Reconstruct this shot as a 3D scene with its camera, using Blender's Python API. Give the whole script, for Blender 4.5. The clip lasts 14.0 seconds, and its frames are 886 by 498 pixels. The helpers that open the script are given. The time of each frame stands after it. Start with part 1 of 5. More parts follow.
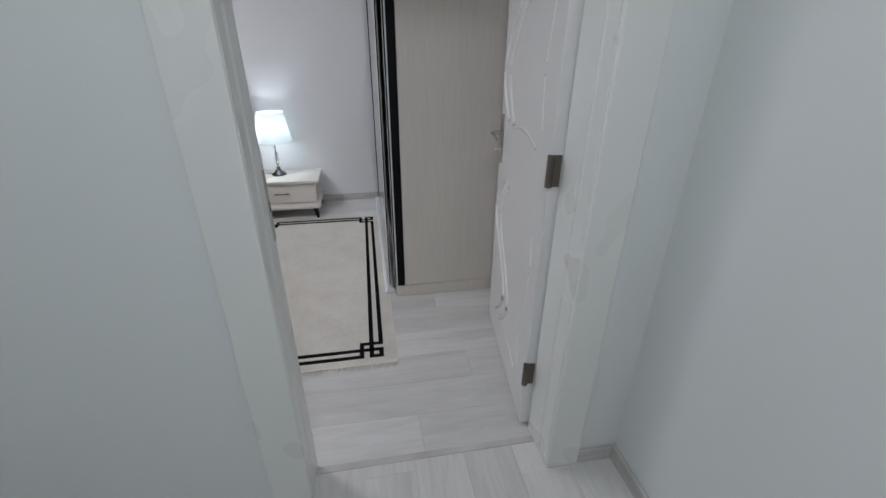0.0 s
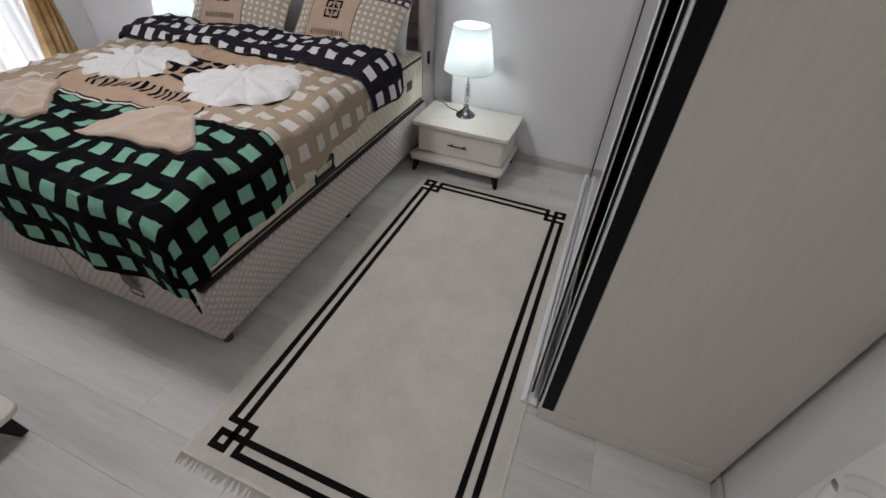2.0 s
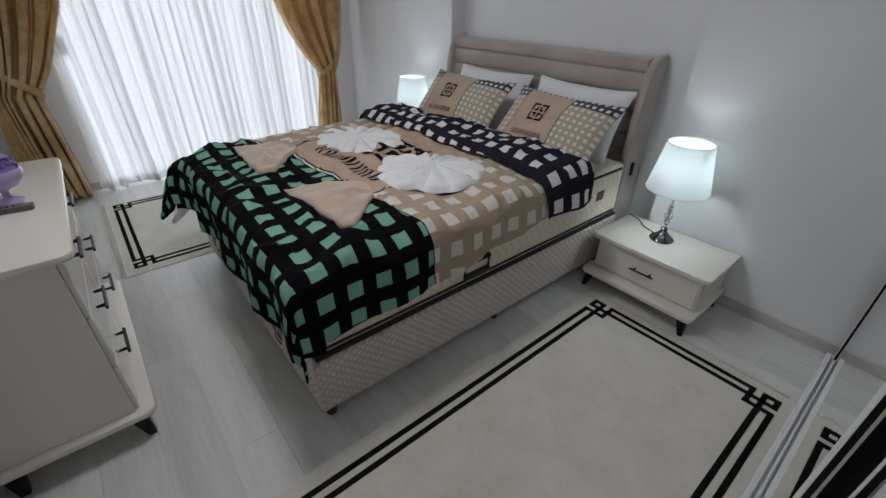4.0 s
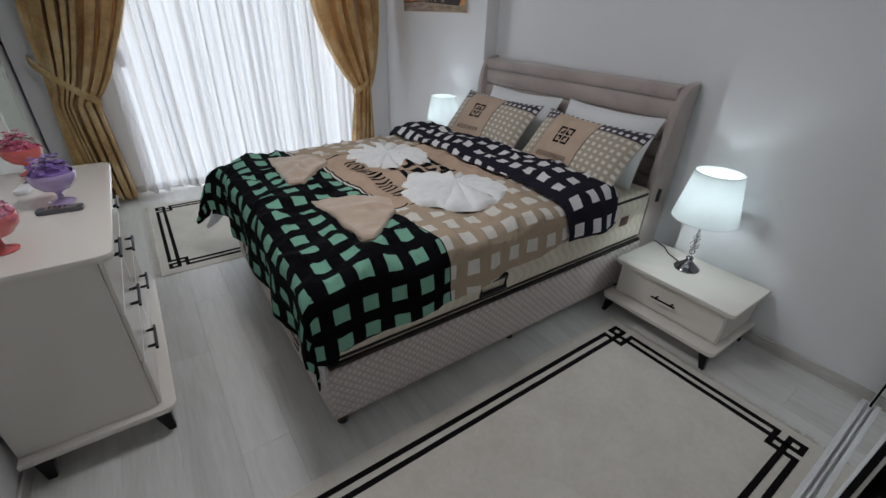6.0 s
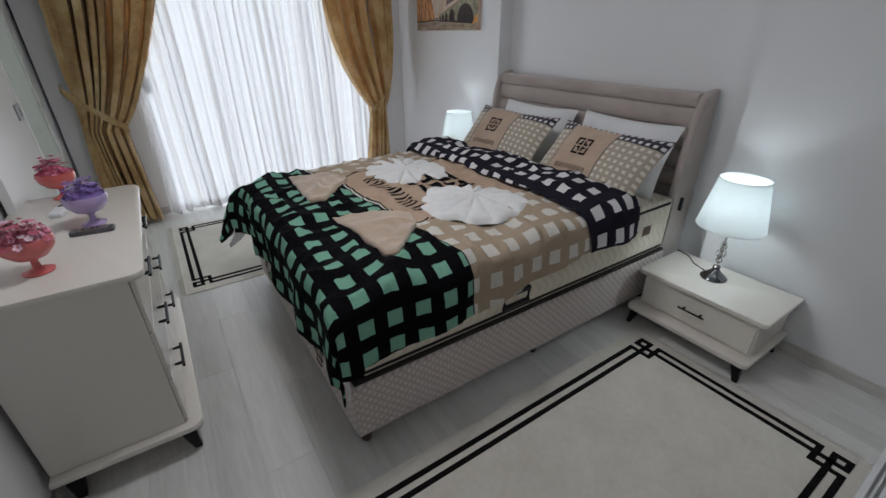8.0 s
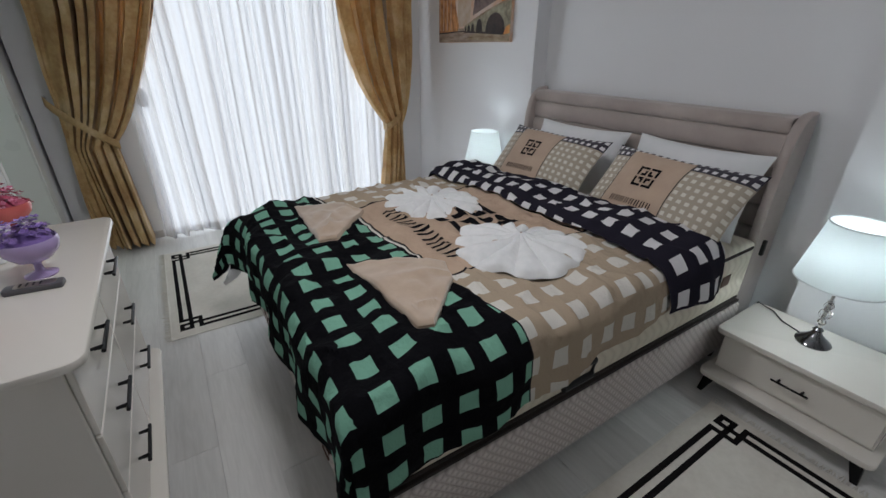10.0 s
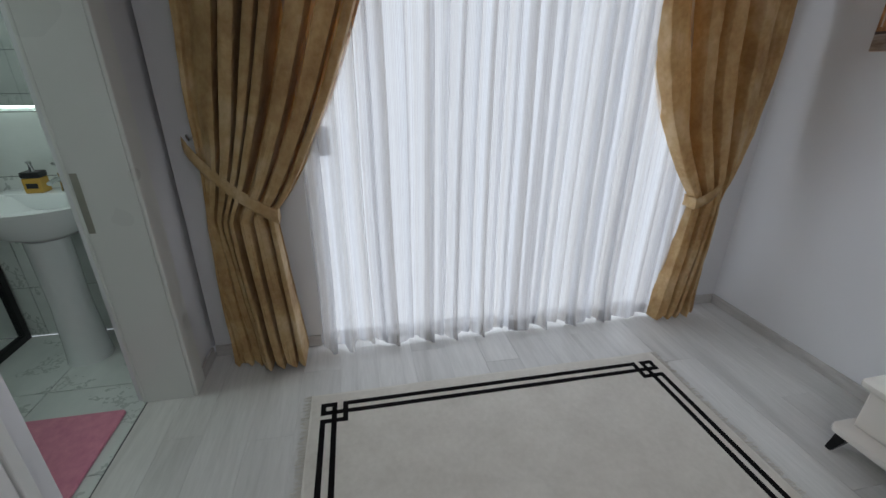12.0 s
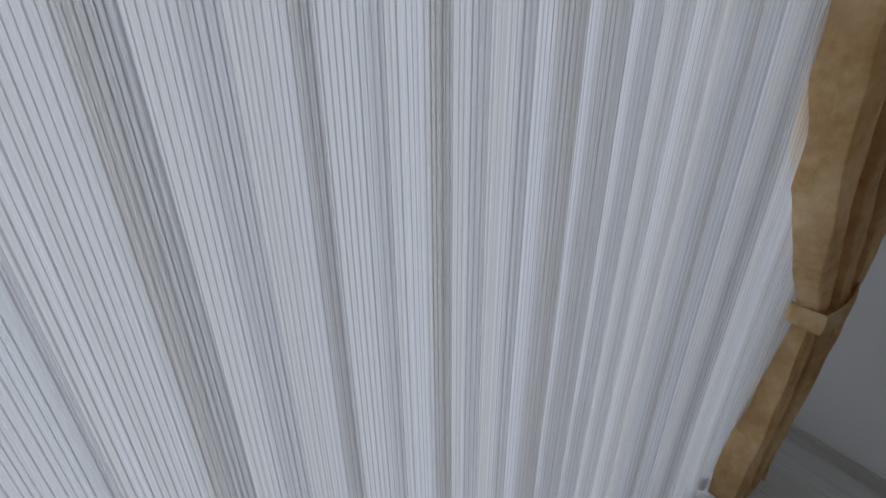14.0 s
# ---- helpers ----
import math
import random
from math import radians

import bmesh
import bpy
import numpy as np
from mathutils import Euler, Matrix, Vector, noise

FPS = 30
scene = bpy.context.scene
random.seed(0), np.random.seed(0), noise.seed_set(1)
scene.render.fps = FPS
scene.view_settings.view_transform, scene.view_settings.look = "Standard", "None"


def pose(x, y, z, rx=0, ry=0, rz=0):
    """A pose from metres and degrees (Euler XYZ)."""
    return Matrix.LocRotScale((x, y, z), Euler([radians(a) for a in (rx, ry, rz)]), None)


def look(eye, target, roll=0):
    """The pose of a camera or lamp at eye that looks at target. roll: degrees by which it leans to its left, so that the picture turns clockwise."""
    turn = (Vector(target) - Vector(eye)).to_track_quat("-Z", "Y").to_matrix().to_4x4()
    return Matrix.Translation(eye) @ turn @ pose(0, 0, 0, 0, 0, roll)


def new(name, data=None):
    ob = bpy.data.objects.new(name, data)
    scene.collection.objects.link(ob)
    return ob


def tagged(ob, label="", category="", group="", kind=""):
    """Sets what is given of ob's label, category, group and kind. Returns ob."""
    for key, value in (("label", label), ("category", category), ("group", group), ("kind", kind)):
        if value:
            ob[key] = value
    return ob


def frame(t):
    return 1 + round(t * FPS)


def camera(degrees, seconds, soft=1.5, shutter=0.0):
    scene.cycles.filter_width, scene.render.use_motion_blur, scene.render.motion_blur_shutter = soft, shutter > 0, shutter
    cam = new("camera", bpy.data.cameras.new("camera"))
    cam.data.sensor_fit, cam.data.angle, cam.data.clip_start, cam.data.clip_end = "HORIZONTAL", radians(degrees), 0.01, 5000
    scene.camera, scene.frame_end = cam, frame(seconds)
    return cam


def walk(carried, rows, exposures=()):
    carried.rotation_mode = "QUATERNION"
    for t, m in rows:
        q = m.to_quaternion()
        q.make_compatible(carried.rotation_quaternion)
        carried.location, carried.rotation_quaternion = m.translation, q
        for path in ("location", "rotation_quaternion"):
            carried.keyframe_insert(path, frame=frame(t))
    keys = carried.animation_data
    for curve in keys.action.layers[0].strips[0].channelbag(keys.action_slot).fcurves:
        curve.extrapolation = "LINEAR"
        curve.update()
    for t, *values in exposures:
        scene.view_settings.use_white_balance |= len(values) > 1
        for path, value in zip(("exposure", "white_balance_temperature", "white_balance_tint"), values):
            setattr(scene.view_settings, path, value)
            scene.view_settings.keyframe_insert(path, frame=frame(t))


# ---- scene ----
cam = camera(92.8, 14.0)
PATH = [
    (0, (0.146, 0.086, 1.457), (0.468, 1.852, 0.575), 0.4),
    (0.5, (0.282, 0.396, 1.43), (0.614, 1.969, 0.241), 0.1),
    (1, (0.364, 0.749, 1.455), (0.397, 2.289, 0.18), 1.9),
    (1.5, (0.247, 1.129, 1.468), (-0.031, 2.617, 0.161), 3.4),
    (2, (0.183, 1.484, 1.537), (-0.334, 2.899, 0.222), 3.0),
    (2.5, (0.117, 1.686, 1.554), (-0.772, 3.017, 0.355), 1.7),
    (3, (0.107, 1.827, 1.546), (-1.013, 3.039, 0.416), 0.8),
    (3.5, (0.154, 1.892, 1.521), (-1.105, 3.017, 0.449), 0.7),
    (4, (0.151, 1.799, 1.529), (-1.161, 2.896, 0.493), 0.9),
    (6.3, (0.192, 1.82, 1.554), (-1.244, 2.822, 0.588), 1.3),
    (6.5, (0.192, 1.819, 1.543), (-1.256, 2.814, 0.587), 0.8),
    (7, (0.202, 1.796, 1.562), (-1.264, 2.778, 0.622), 0.3),
    (7.5, (0.191, 1.786, 1.557), (-1.28, 2.771, 0.626), 0.1),
    (7.7, (0.181, 1.783, 1.552), (-1.295, 2.767, 0.629), -0.2),
    (9.8, (-0.079, 1.941, 1.504), (-1.595, 2.916, 0.638), 0.3),
    (10, (-0.275, 1.918, 1.507), (-1.796, 2.892, 0.649), 0.3),
    (10.5, (-0.752, 1.912, 1.514), (-2.323, 2.801, 0.652), 0.5),
    (11, (-1.273, 1.924, 1.516), (-2.989, 2.503, 0.667), 0.5),
    (11.5, (-1.802, 1.929, 1.486), (-3.591, 2.324, 0.685), 0.1),
    (12, (-2.344, 1.962, 1.473), (-4.145, 2.332, 0.684), 0.5),
    (12.5, (-2.899, 2.008, 1.489), (-4.696, 2.376, 0.692), 0.8),
    (13, (-3.311, 2.209, 1.443), (-5.059, 2.751, 0.635), 0.1),
    (13.5, (-3.726, 2.244, 1.427), (-5.329, 3.192, 0.699), 0.6),
    (14, (-3.959, 2.369, 1.494), (-5.54, 3.261, 0.655), -0.3),
]
EXPOSURES = [(0.0, 0.68, 6300, 14), (0.5, 0.68, 6750, 15), (1.0, 0.62, 7000, 15), (1.5, 0.68, 7050, 16), (2.2, 0.32, 6600, 14), (2.8, 0.08, 6420, 11), (4.0, 0.09, 6450, 11), (10.0, 0.08, 6450, 11), (10.5, 0.0, 6450, 11), (11.0, 0.10, 6400, 11), (12.0, -0.24, 6380, 12), (12.5, -0.42, 6300, 12), (13.0, -0.64, 6200, 12), (13.5, -0.95, 6150, 12), (14.0, -1.02, 6300, 12)]
walk(cam, [(t, look(eye, target, roll)) for t, eye, target, roll in PATH], EXPOSURES)

# ---- light ----
LAMP_W, SKY_GLOW = 1.05, 0.95
world = bpy.data.worlds.new("world")
scene.world = world
world.use_nodes = True
wn = world.node_tree
sky = wn.nodes.new("ShaderNodeTexSky")
sky.sky_type = "NISHITA"
sky.sun_disc = False
sky.sun_elevation, sky.sun_rotation = radians(38), radians(120)
wn.nodes["Background"].inputs["Strength"].default_value = 0.1
wn.links.new(sky.outputs[0], wn.nodes["Background"].inputs["Color"])


def area_lamp(name, m, w, h, watts, colour):
    data = bpy.data.lights.new(name, "AREA")
    data.shape, data.size, data.size_y, data.energy, data.color = "RECTANGLE", w, h, watts, colour
    ob = new(name, data)
    ob.matrix_world = m
    return ob


def point_lamp(name, place, watts, colour, radius=0.03):
    data = bpy.data.lights.new(name, "POINT")
    data.energy, data.color, data.shadow_soft_size = watts, colour, radius
    ob = new(name, data)
    ob.location = place
    return ob


# daylight in the opening of the balcony window, behind the net curtain
area_lamp("window_daylight", look((-4.474, 2.84, 1.163), (0, 2.84, 1.163)), 2.27, 2.28, 25.0, (0.84, 0.915, 1.0))
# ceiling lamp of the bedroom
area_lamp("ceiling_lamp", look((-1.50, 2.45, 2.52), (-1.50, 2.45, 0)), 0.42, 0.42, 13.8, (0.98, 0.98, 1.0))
# unseen lamps added under the ceilings to brighten the hall and the bathroom
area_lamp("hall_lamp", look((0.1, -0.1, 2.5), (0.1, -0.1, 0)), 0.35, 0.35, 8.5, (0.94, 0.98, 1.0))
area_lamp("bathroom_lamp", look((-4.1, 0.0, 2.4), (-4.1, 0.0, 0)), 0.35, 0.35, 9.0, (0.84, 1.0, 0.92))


# ---- materials ----
class V:
    """A value in a node tree, for writing sums as plain expressions."""

    def __init__(self, tree, socket):
        self.tree, self.socket = tree, socket

    def op(self, kind, *others):
        n = self.tree.nodes.new("ShaderNodeMath")
        n.operation = kind
        for i, v in enumerate((self, *others)):
            if isinstance(v, V):
                self.tree.links.new(v.socket, n.inputs[i])
            else:
                n.inputs[i].default_value = v
        return V(self.tree, n.outputs[0])

    def __add__(self, o): return self.op("ADD", o)
    def __sub__(self, o): return self.op("SUBTRACT", o)
    def __mul__(self, o): return self.op("MULTIPLY", o)
    def __truediv__(self, o): return self.op("DIVIDE", o)
    def fract(self): return self.op("FRACT")
    def sin(self): return self.op("SINE")
    def absolute(self): return self.op("ABSOLUTE")
    def above(self, v): return self.op("GREATER_THAN", v)
    def below(self, v): return self.op("LESS_THAN", v)
    def both(self, o): return self.op("MINIMUM", o)
    def either(self, o): return self.op("MAXIMUM", o)
    def inside(self, lo, hi): return self.above(lo) * self.below(hi)


class Mat:
    def __init__(self, name, colour=(0.8, 0.8, 0.8), rough=0.5, metal=0.0, **more):
        self.m = bpy.data.materials.new(name)
        self.m.use_nodes = True
        self.t = self.m.node_tree
        self.b = self.t.nodes["Principled BSDF"]
        self.b.inputs["Base Color"].default_value = (*colour, 1)
        self.b.inputs["Roughness"].default_value = rough
        self.b.inputs["Metallic"].default_value = metal
        for key, value in more.items():
            self.b.inputs[key.replace("_", " ")].default_value = value

    def coords(self, kind="Object", scale=(1, 1, 1)):
        c = self.t.nodes.new("ShaderNodeTexCoord")
        mp = self.t.nodes.new("ShaderNodeMapping")
        mp.inputs["Scale"].default_value = scale
        self.t.links.new(c.outputs[kind], mp.inputs[0])
        return mp.outputs[0]

    def xyz(self, kind="Object"):
        c = self.t.nodes.new("ShaderNodeTexCoord")
        s = self.t.nodes.new("ShaderNodeSeparateXYZ")
        self.t.links.new(c.outputs[kind], s.inputs[0])
        return [V(self.t, o) for o in s.outputs]

    def noise(self, scale, detail=4, stretch=(1, 1, 1), kind="Object", rough=0.55):
        n = self.t.nodes.new("ShaderNodeTexNoise")
        n.inputs["Scale"].default_value, n.inputs["Detail"].default_value = scale, detail
        n.inputs["Roughness"].default_value = rough
        self.t.links.new(self.coords(kind, stretch), n.inputs["Vector"])
        return V(self.t, n.outputs["Fac"])

    def random(self):
        n = self.t.nodes.new("ShaderNodeObjectInfo")
        return V(self.t, n.outputs["Random"])

    def ramp(self, v, *stops):
        n = self.t.nodes.new("ShaderNodeValToRGB")
        e = n.color_ramp.elements
        while len(e) < len(stops):
            e.new(0.5)
        for el, (p, c) in zip(e, stops):
            el.position, el.color = p, (*c, 1)
        self.t.links.new(v.socket, n.inputs[0])
        return n.outputs[0]

    def mix(self, fac, a, b, kind="MIX"):
        n = self.t.nodes.new("ShaderNodeMix")
        n.data_type, n.blend_type = "RGBA", kind
        for i, v in ((0, fac), (6, a), (7, b)):
            if isinstance(v, V):
                self.t.links.new(v.socket, n.inputs[i])
            elif isinstance(v, bpy.types.NodeSocket):
                self.t.links.new(v, n.inputs[i])
            elif i == 0:
                n.inputs[0].default_value = v
            else:
                n.inputs[i].default_value = (*v, 1)
        return n.outputs[2]

    def colour(self, c):
        self.t.links.new(c, self.b.inputs["Base Color"])
        return self

    def rough(self, v):
        self.t.links.new(v.socket, self.b.inputs["Roughness"])
        return self

    def bump(self, v, strength=0.3, distance=0.002):
        n = self.t.nodes.new("ShaderNodeBump")
        n.inputs["Strength"].default_value, n.inputs["Distance"].default_value = strength, distance
        self.t.links.new(v.socket, n.inputs["Height"])
        self.t.links.new(n.outputs[0], self.b.inputs["Normal"])
        return self


def paint(name, colour, rough, grain=0.06):
    k = Mat(name, colour, rough)
    soft, fine = k.noise(1.3, 3), k.noise(90, 3)
    dark = tuple(c * 0.985 for c in colour)
    k.colour(k.ramp(soft, (0.2, dark), (0.8, colour)))
    k.bump(fine, grain, 0.002)
    k.rough(k.noise(3, 2) * 0.05 + (rough - 0.025))
    return k.m


M = {}
M["wall"] = paint("wall_paint", (0.77, 0.77, 0.785), 0.38, 0.10)
M["hall_wall"] = paint("hall_wall_paint", (0.74, 0.77, 0.76), 0.42, 0.10)
M["ceiling"] = paint("ceiling_paint", (0.80, 0.80, 0.80), 0.8, 0.1)
M["trim"] = paint("white_trim", (0.78, 0.79, 0.76), 0.28, 0.03)
M["door"] = paint("white_door_lacquer", (0.79, 0.79, 0.78), 0.22, 0.02)
M["cream"] = paint("cream_lacquer", (0.78, 0.74, 0.68), 0.18, 0.015)
M["grey_pvc"] = paint("grey_pvc", (0.30, 0.31, 0.32), 0.4, 0.01)
M["pvc"] = paint("white_pvc", (0.82, 0.83, 0.84), 0.3, 0.01)


def wood_floor(name, along):
    k = Mat(name, (0.5, 0.5, 0.49), 0.36)
    r = k.random()
    off = k.t.nodes.new("ShaderNodeVectorMath")
    off.operation = "MULTIPLY_ADD"
    comb = k.t.nodes.new("ShaderNodeCombineXYZ")
    for i in range(3):
        k.t.links.new((r * (7.0 + 5 * i)).socket, comb.inputs[i])
    stretch = (0.9, 9, 9) if along == "x" else (9, 0.9, 9)
    k.t.links.new(k.coords("Object", stretch), off.inputs[0])
    off.inputs[1].default_value = (1, 1, 1)
    k.t.links.new(comb.outputs[0], off.inputs[2])

    def tex(scale, detail, rough=0.6):
        n = k.t.nodes.new("ShaderNodeTexNoise")
        n.inputs["Scale"].default_value, n.inputs["Detail"].default_value = scale, detail
        n.inputs["Roughness"].default_value = rough
        n.inputs["Distortion"].default_value = 0.6
        k.t.links.new(off.outputs[0], n.inputs["Vector"])
        return V(k.t, n.outputs["Fac"])

    broad, fine = tex(1.0, 5), tex(7.0, 6)
    grain = k.ramp(broad, (0.30, (0.575, 0.57, 0.555)), (0.50, (0.665, 0.66, 0.645)), (0.70, (0.72, 0.715, 0.70)))
    streak = k.ramp(fine, (0.35, (0.91, 0.91, 0.905)), (0.62, (1, 1, 1)))
    both = k.mix(1.0, grain, streak, "MULTIPLY")
    tone = k.ramp(r, (0.0, (0.95, 0.945, 0.94)), (0.5, (1.02, 1.015, 1.01)), (1.0, (1.08, 1.075, 1.07)))
    k.colour(k.mix(1.0, both, tone, "MULTIPLY"))
    k.bump(fine, 0.12, 0.001)
    k.rough(broad * 0.14 + 0.27)
    return k.m


M["plank"] = wood_floor("grey_laminate", "x")
M["plank_hall"] = wood_floor("grey_laminate_hall", "y")
k = Mat("floor_joint", (0.60, 0.60, 0.59), 0.7)
M["joint"] = k.m
k = Mat("grey_wood_baseboard", (0.5, 0.5, 0.48), 0.4)
k.colour(k.ramp(k.noise(6, 5, (1, 1, 6)), (0.3, (0.45, 0.43, 0.41)), (0.7, (0.60, 0.58, 0.56))))
M["baseboard"] = k.m

k = Mat("beige_wood_laminate", (0.62, 0.55, 0.47), 0.42)
g = k.noise(9, 6, (14, 14, 0.6))
k.colour(k.ramp(g, (0.3, (0.69, 0.64, 0.575)), (0.7, (0.75, 0.70, 0.64))))
k.bump(g, 0.1, 0.0008)
M["wardrobe"] = k.m
M["mirror"] = Mat("mirror_silver", (0.86, 0.88, 0.88), 0.01, 1.0).m
M["black_gloss"] = Mat("black_profile", (0.004, 0.004, 0.005), 0.5, Specular_IOR_Level=0.15).m
k = Mat("black_metal", (0.012, 0.012, 0.013), 0.36, 0.6)
k.bump(k.noise(60, 2), 0.05, 0.0005)
M["black_metal"] = k.m
M["chrome"] = Mat("chrome", (0.62, 0.62, 0.63), 0.12, 1.0).m
k = Mat("brushed_nickel", (0.46, 0.43, 0.38), 0.32, 1.0)
k.bump(k.noise(160, 2, (1, 1, 0.05)), 0.05, 0.0003)
M["nickel"] = k.m
M["steel"] = Mat("brushed_steel", (0.55, 0.56, 0.55), 0.4, 0.85).m
M["dark_chrome"] = Mat("dark_chrome", (0.20, 0.20, 0.21), 0.14, 1.0).m
M["crystal"] = Mat("crystal", (1, 1, 1), 0.02, 0.0, IOR=1.5, Transmission_Weight=1.0).m
M["glass"] = Mat("window_glass", (1, 1, 1), 0.0, 0.0, IOR=1.45, Transmission_Weight=1.0).m


def fabric(name, c0, c1, weave=900, fuzz=0.4, rough=0.9, blotch=5.0):
    k = Mat(name, c1, rough, Sheen_Weight=fuzz, Sheen_Roughness=0.5)
    k.colour(k.ramp(k.noise(blotch, 5), (0.3, c0), (0.7, c1)))
    k.bump(k.noise(weave, 2), 0.25, 0.0008)
    return k.m


M["velvet"] = fabric("blush_velvet", (0.36, 0.30, 0.275), (0.47, 0.405, 0.375), 500, 0.5, 0.85, 4)
M["white_cloth"] = fabric("white_cotton", (0.72, 0.73, 0.74), (0.80, 0.80, 0.81), 500, 0.2)
M["towel_white"] = fabric("white_terry", (0.73, 0.74, 0.74), (0.82, 0.82, 0.82), 350, 0.6, 0.95, 30)
M["towel_beige"] = fabric("beige_terry", (0.44, 0.33, 0.245), (0.54, 0.42, 0.32), 350, 0.6, 0.95, 14)
M["mattress"] = fabric("cream_knit", (0.60, 0.55, 0.44), (0.70, 0.65, 0.54), 400, 0.3, 0.85, 40)
M["piping"] = fabric("brown_piping", (0.02, 0.014, 0.012), (0.035, 0.024, 0.02), 300, 0.1)
M["leather"] = fabric("brown_leather", (0.09, 0.045, 0.03), (0.14, 0.075, 0.05), 200, 0.0, 0.5, 20)
M["dark_wood"] = fabric("dark_brown_wood", (0.035, 0.018, 0.012), (0.06, 0.03, 0.02), 60, 0.0, 0.4, 20)
M["black_print"] = Mat("black_print", (0.008, 0.007, 0.009), 0.95, Specular_IOR_Level=0.08).m
M["rubber"] = Mat("black_plastic", (0.015, 0.015, 0.016), 0.45).m

# quilted base of the bed
k = Mat("quilted_beige", (0.45, 0.39, 0.36), 0.85, Sheen_Weight=0.3)
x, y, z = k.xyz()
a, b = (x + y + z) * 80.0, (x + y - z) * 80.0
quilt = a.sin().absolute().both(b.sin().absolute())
# stitch creases darker, pad tops lighter: relief shading put into the colour
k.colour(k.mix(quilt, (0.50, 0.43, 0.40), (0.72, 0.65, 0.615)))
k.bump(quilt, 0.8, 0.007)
M["quilt"] = k.m

# mattress border stitched in waves
k = Mat("mattress_border", (0.62, 0.57, 0.46), 0.85)
x, y, z = k.xyz()
w = ((x + y) * 60.0 + (z * 40.0).sin() * 1.5).sin().absolute()
k.colour(k.mix(w, (0.62, 0.57, 0.47), (0.70, 0.65, 0.54)))
k.bump(w, 0.6, 0.004)
M["mattress_border"] = k.m


def check(u, v, pitch, fill):
    return (u / pitch).fract().below(fill) * (v / pitch).fract().below(fill)


# printed duvet: u runs across the bed, v along it, in metres
k = Mat("printed_duvet", (0.5, 0.4, 0.3), 0.95, Specular_IOR_Level=0.08)
u, v, _ = k.xyz("UV")
wob = (k.noise(2.0, 2, kind="UV") - 0.5) * 0.10
squares = check(u - 0.208 + 0.031, v - 0.03 + 0.031, 0.119, 0.52)
green = k.mix(squares, (0.0045, 0.0045, 0.006), (0.20, 0.42, 0.315))
tan = k.ramp(k.noise(8, 3, kind="UV"), (0.3, (0.44, 0.32, 0.238)), (0.7, (0.505, 0.375, 0.282)))
tan_check = k.mix(squares, (0.41, 0.325, 0.24), (0.66, 0.635, 0.59))
panel = (u - 0.0).absolute().below(0.425)
body = k.mix(panel, tan_check, tan)
edge = (u.absolute().inside(0.418, 0.430)).either(v.inside(1.190, 1.202) * u.absolute().below(0.43))
body = k.mix(edge, body, (0.012, 0.011, 0.014))
slope = v - u * 0.10
body = k.mix((slope + wob * 0.3).inside(0.430, 0.440) * u.below(0.425), body, (0.03, 0.026, 0.026))
body = k.mix((slope + wob * 0.3).inside(0.415, 0.430) * u.below(0.425), body, (0.62, 0.59, 0.55))
body = k.mix((slope + wob * 0.3).below(0.418), body, (0.012, 0.011, 0.014))
all_c = k.mix((slope + wob * 0.3).below(0.412), body, green)
k.colour(all_c)
k.bump(k.noise(8, 5, kind="UV") + k.noise(24, 4, kind="UV") * 0.35 + k.noise(300, 3, kind="UV") * 0.03, 0.65, 0.040)
M["duvet"] = k.m

k = Mat("printed_duvet_fold", (0.1, 0.1, 0.1), 0.95, Specular_IOR_Level=0.08)
u, v, _ = k.xyz("UV")
k.colour(k.mix(check(u - 0.28 + 0.031, v - 1.285 + 0.031, 0.108, 0.50), (0.020, 0.018, 0.028), (0.66, 0.65, 0.66)))
k.bump(k.noise(9, 5, kind="UV") + k.noise(300, 3, kind="UV") * 0.03, 0.55, 0.026)
M["fold"] = k.m

# printed pillowcase: u from -0.36 to 0.36, v from -0.25 to 0.25
k = Mat("printed_pillowcase", (0.5, 0.4, 0.3), 0.88, Sheen_Weight=0.15)
u, v, _ = k.xyz("UV")
sm = check(u + 0.01, v, 0.040, 0.50)
side = k.mix(sm, (0.40, 0.345, 0.275), (0.66, 0.63, 0.56))
top = k.mix(sm, (0.035, 0.03, 0.045), (0.70, 0.69, 0.70))
mid = k.ramp(k.noise(8, 3, kind="UV"), (0.3, (0.44, 0.32, 0.24)), (0.7, (0.51, 0.38, 0.285)))
pc = k.mix(v.above(0.150), side, top)
pc = k.mix((u + 0.07).absolute().below(0.172) * v.below(0.20), pc, mid)
pc = k.mix((u + 0.07).absolute().inside(0.169, 0.175) * v.below(0.20), pc, (0.05, 0.04, 0.035))
k.colour(pc)
k.bump(k.noise(10, 5, kind="UV") + k.noise(300, 3, kind="UV") * 0.03, 0.5, 0.022)
M["pillowcase"] = k.m

# rug
k = Mat("cream_rug", (0.66, 0.62, 0.56), 0.95, Sheen_Weight=0.3)
n1, n2 = k.noise(5, 5), k.noise(45, 4)
base = k.ramp(n1, (0.35, (0.60, 0.56, 0.495)), (0.62, (0.69, 0.655, 0.585)))
k.colour(k.mix(0.35, base, k.ramp(n2, (0.3, (0.55, 0.52, 0.47)), (0.7, (0.70, 0.67, 0.62)))))
k.bump(k.noise(260, 3), 0.35, 0.002)
M["rug"] = k.m
k = Mat("black_rug_pile", (0.012, 0.010, 0.012), 0.95, Specular_IOR_Level=0.08)
k.colour(k.ramp(k.noise(120, 3), (0.3, (0.005, 0.0045, 0.005)), (0.7, (0.014, 0.012, 0.013))))
k.bump(k.noise(260, 3), 0.35, 0.002)
M["rug_line"] = k.m
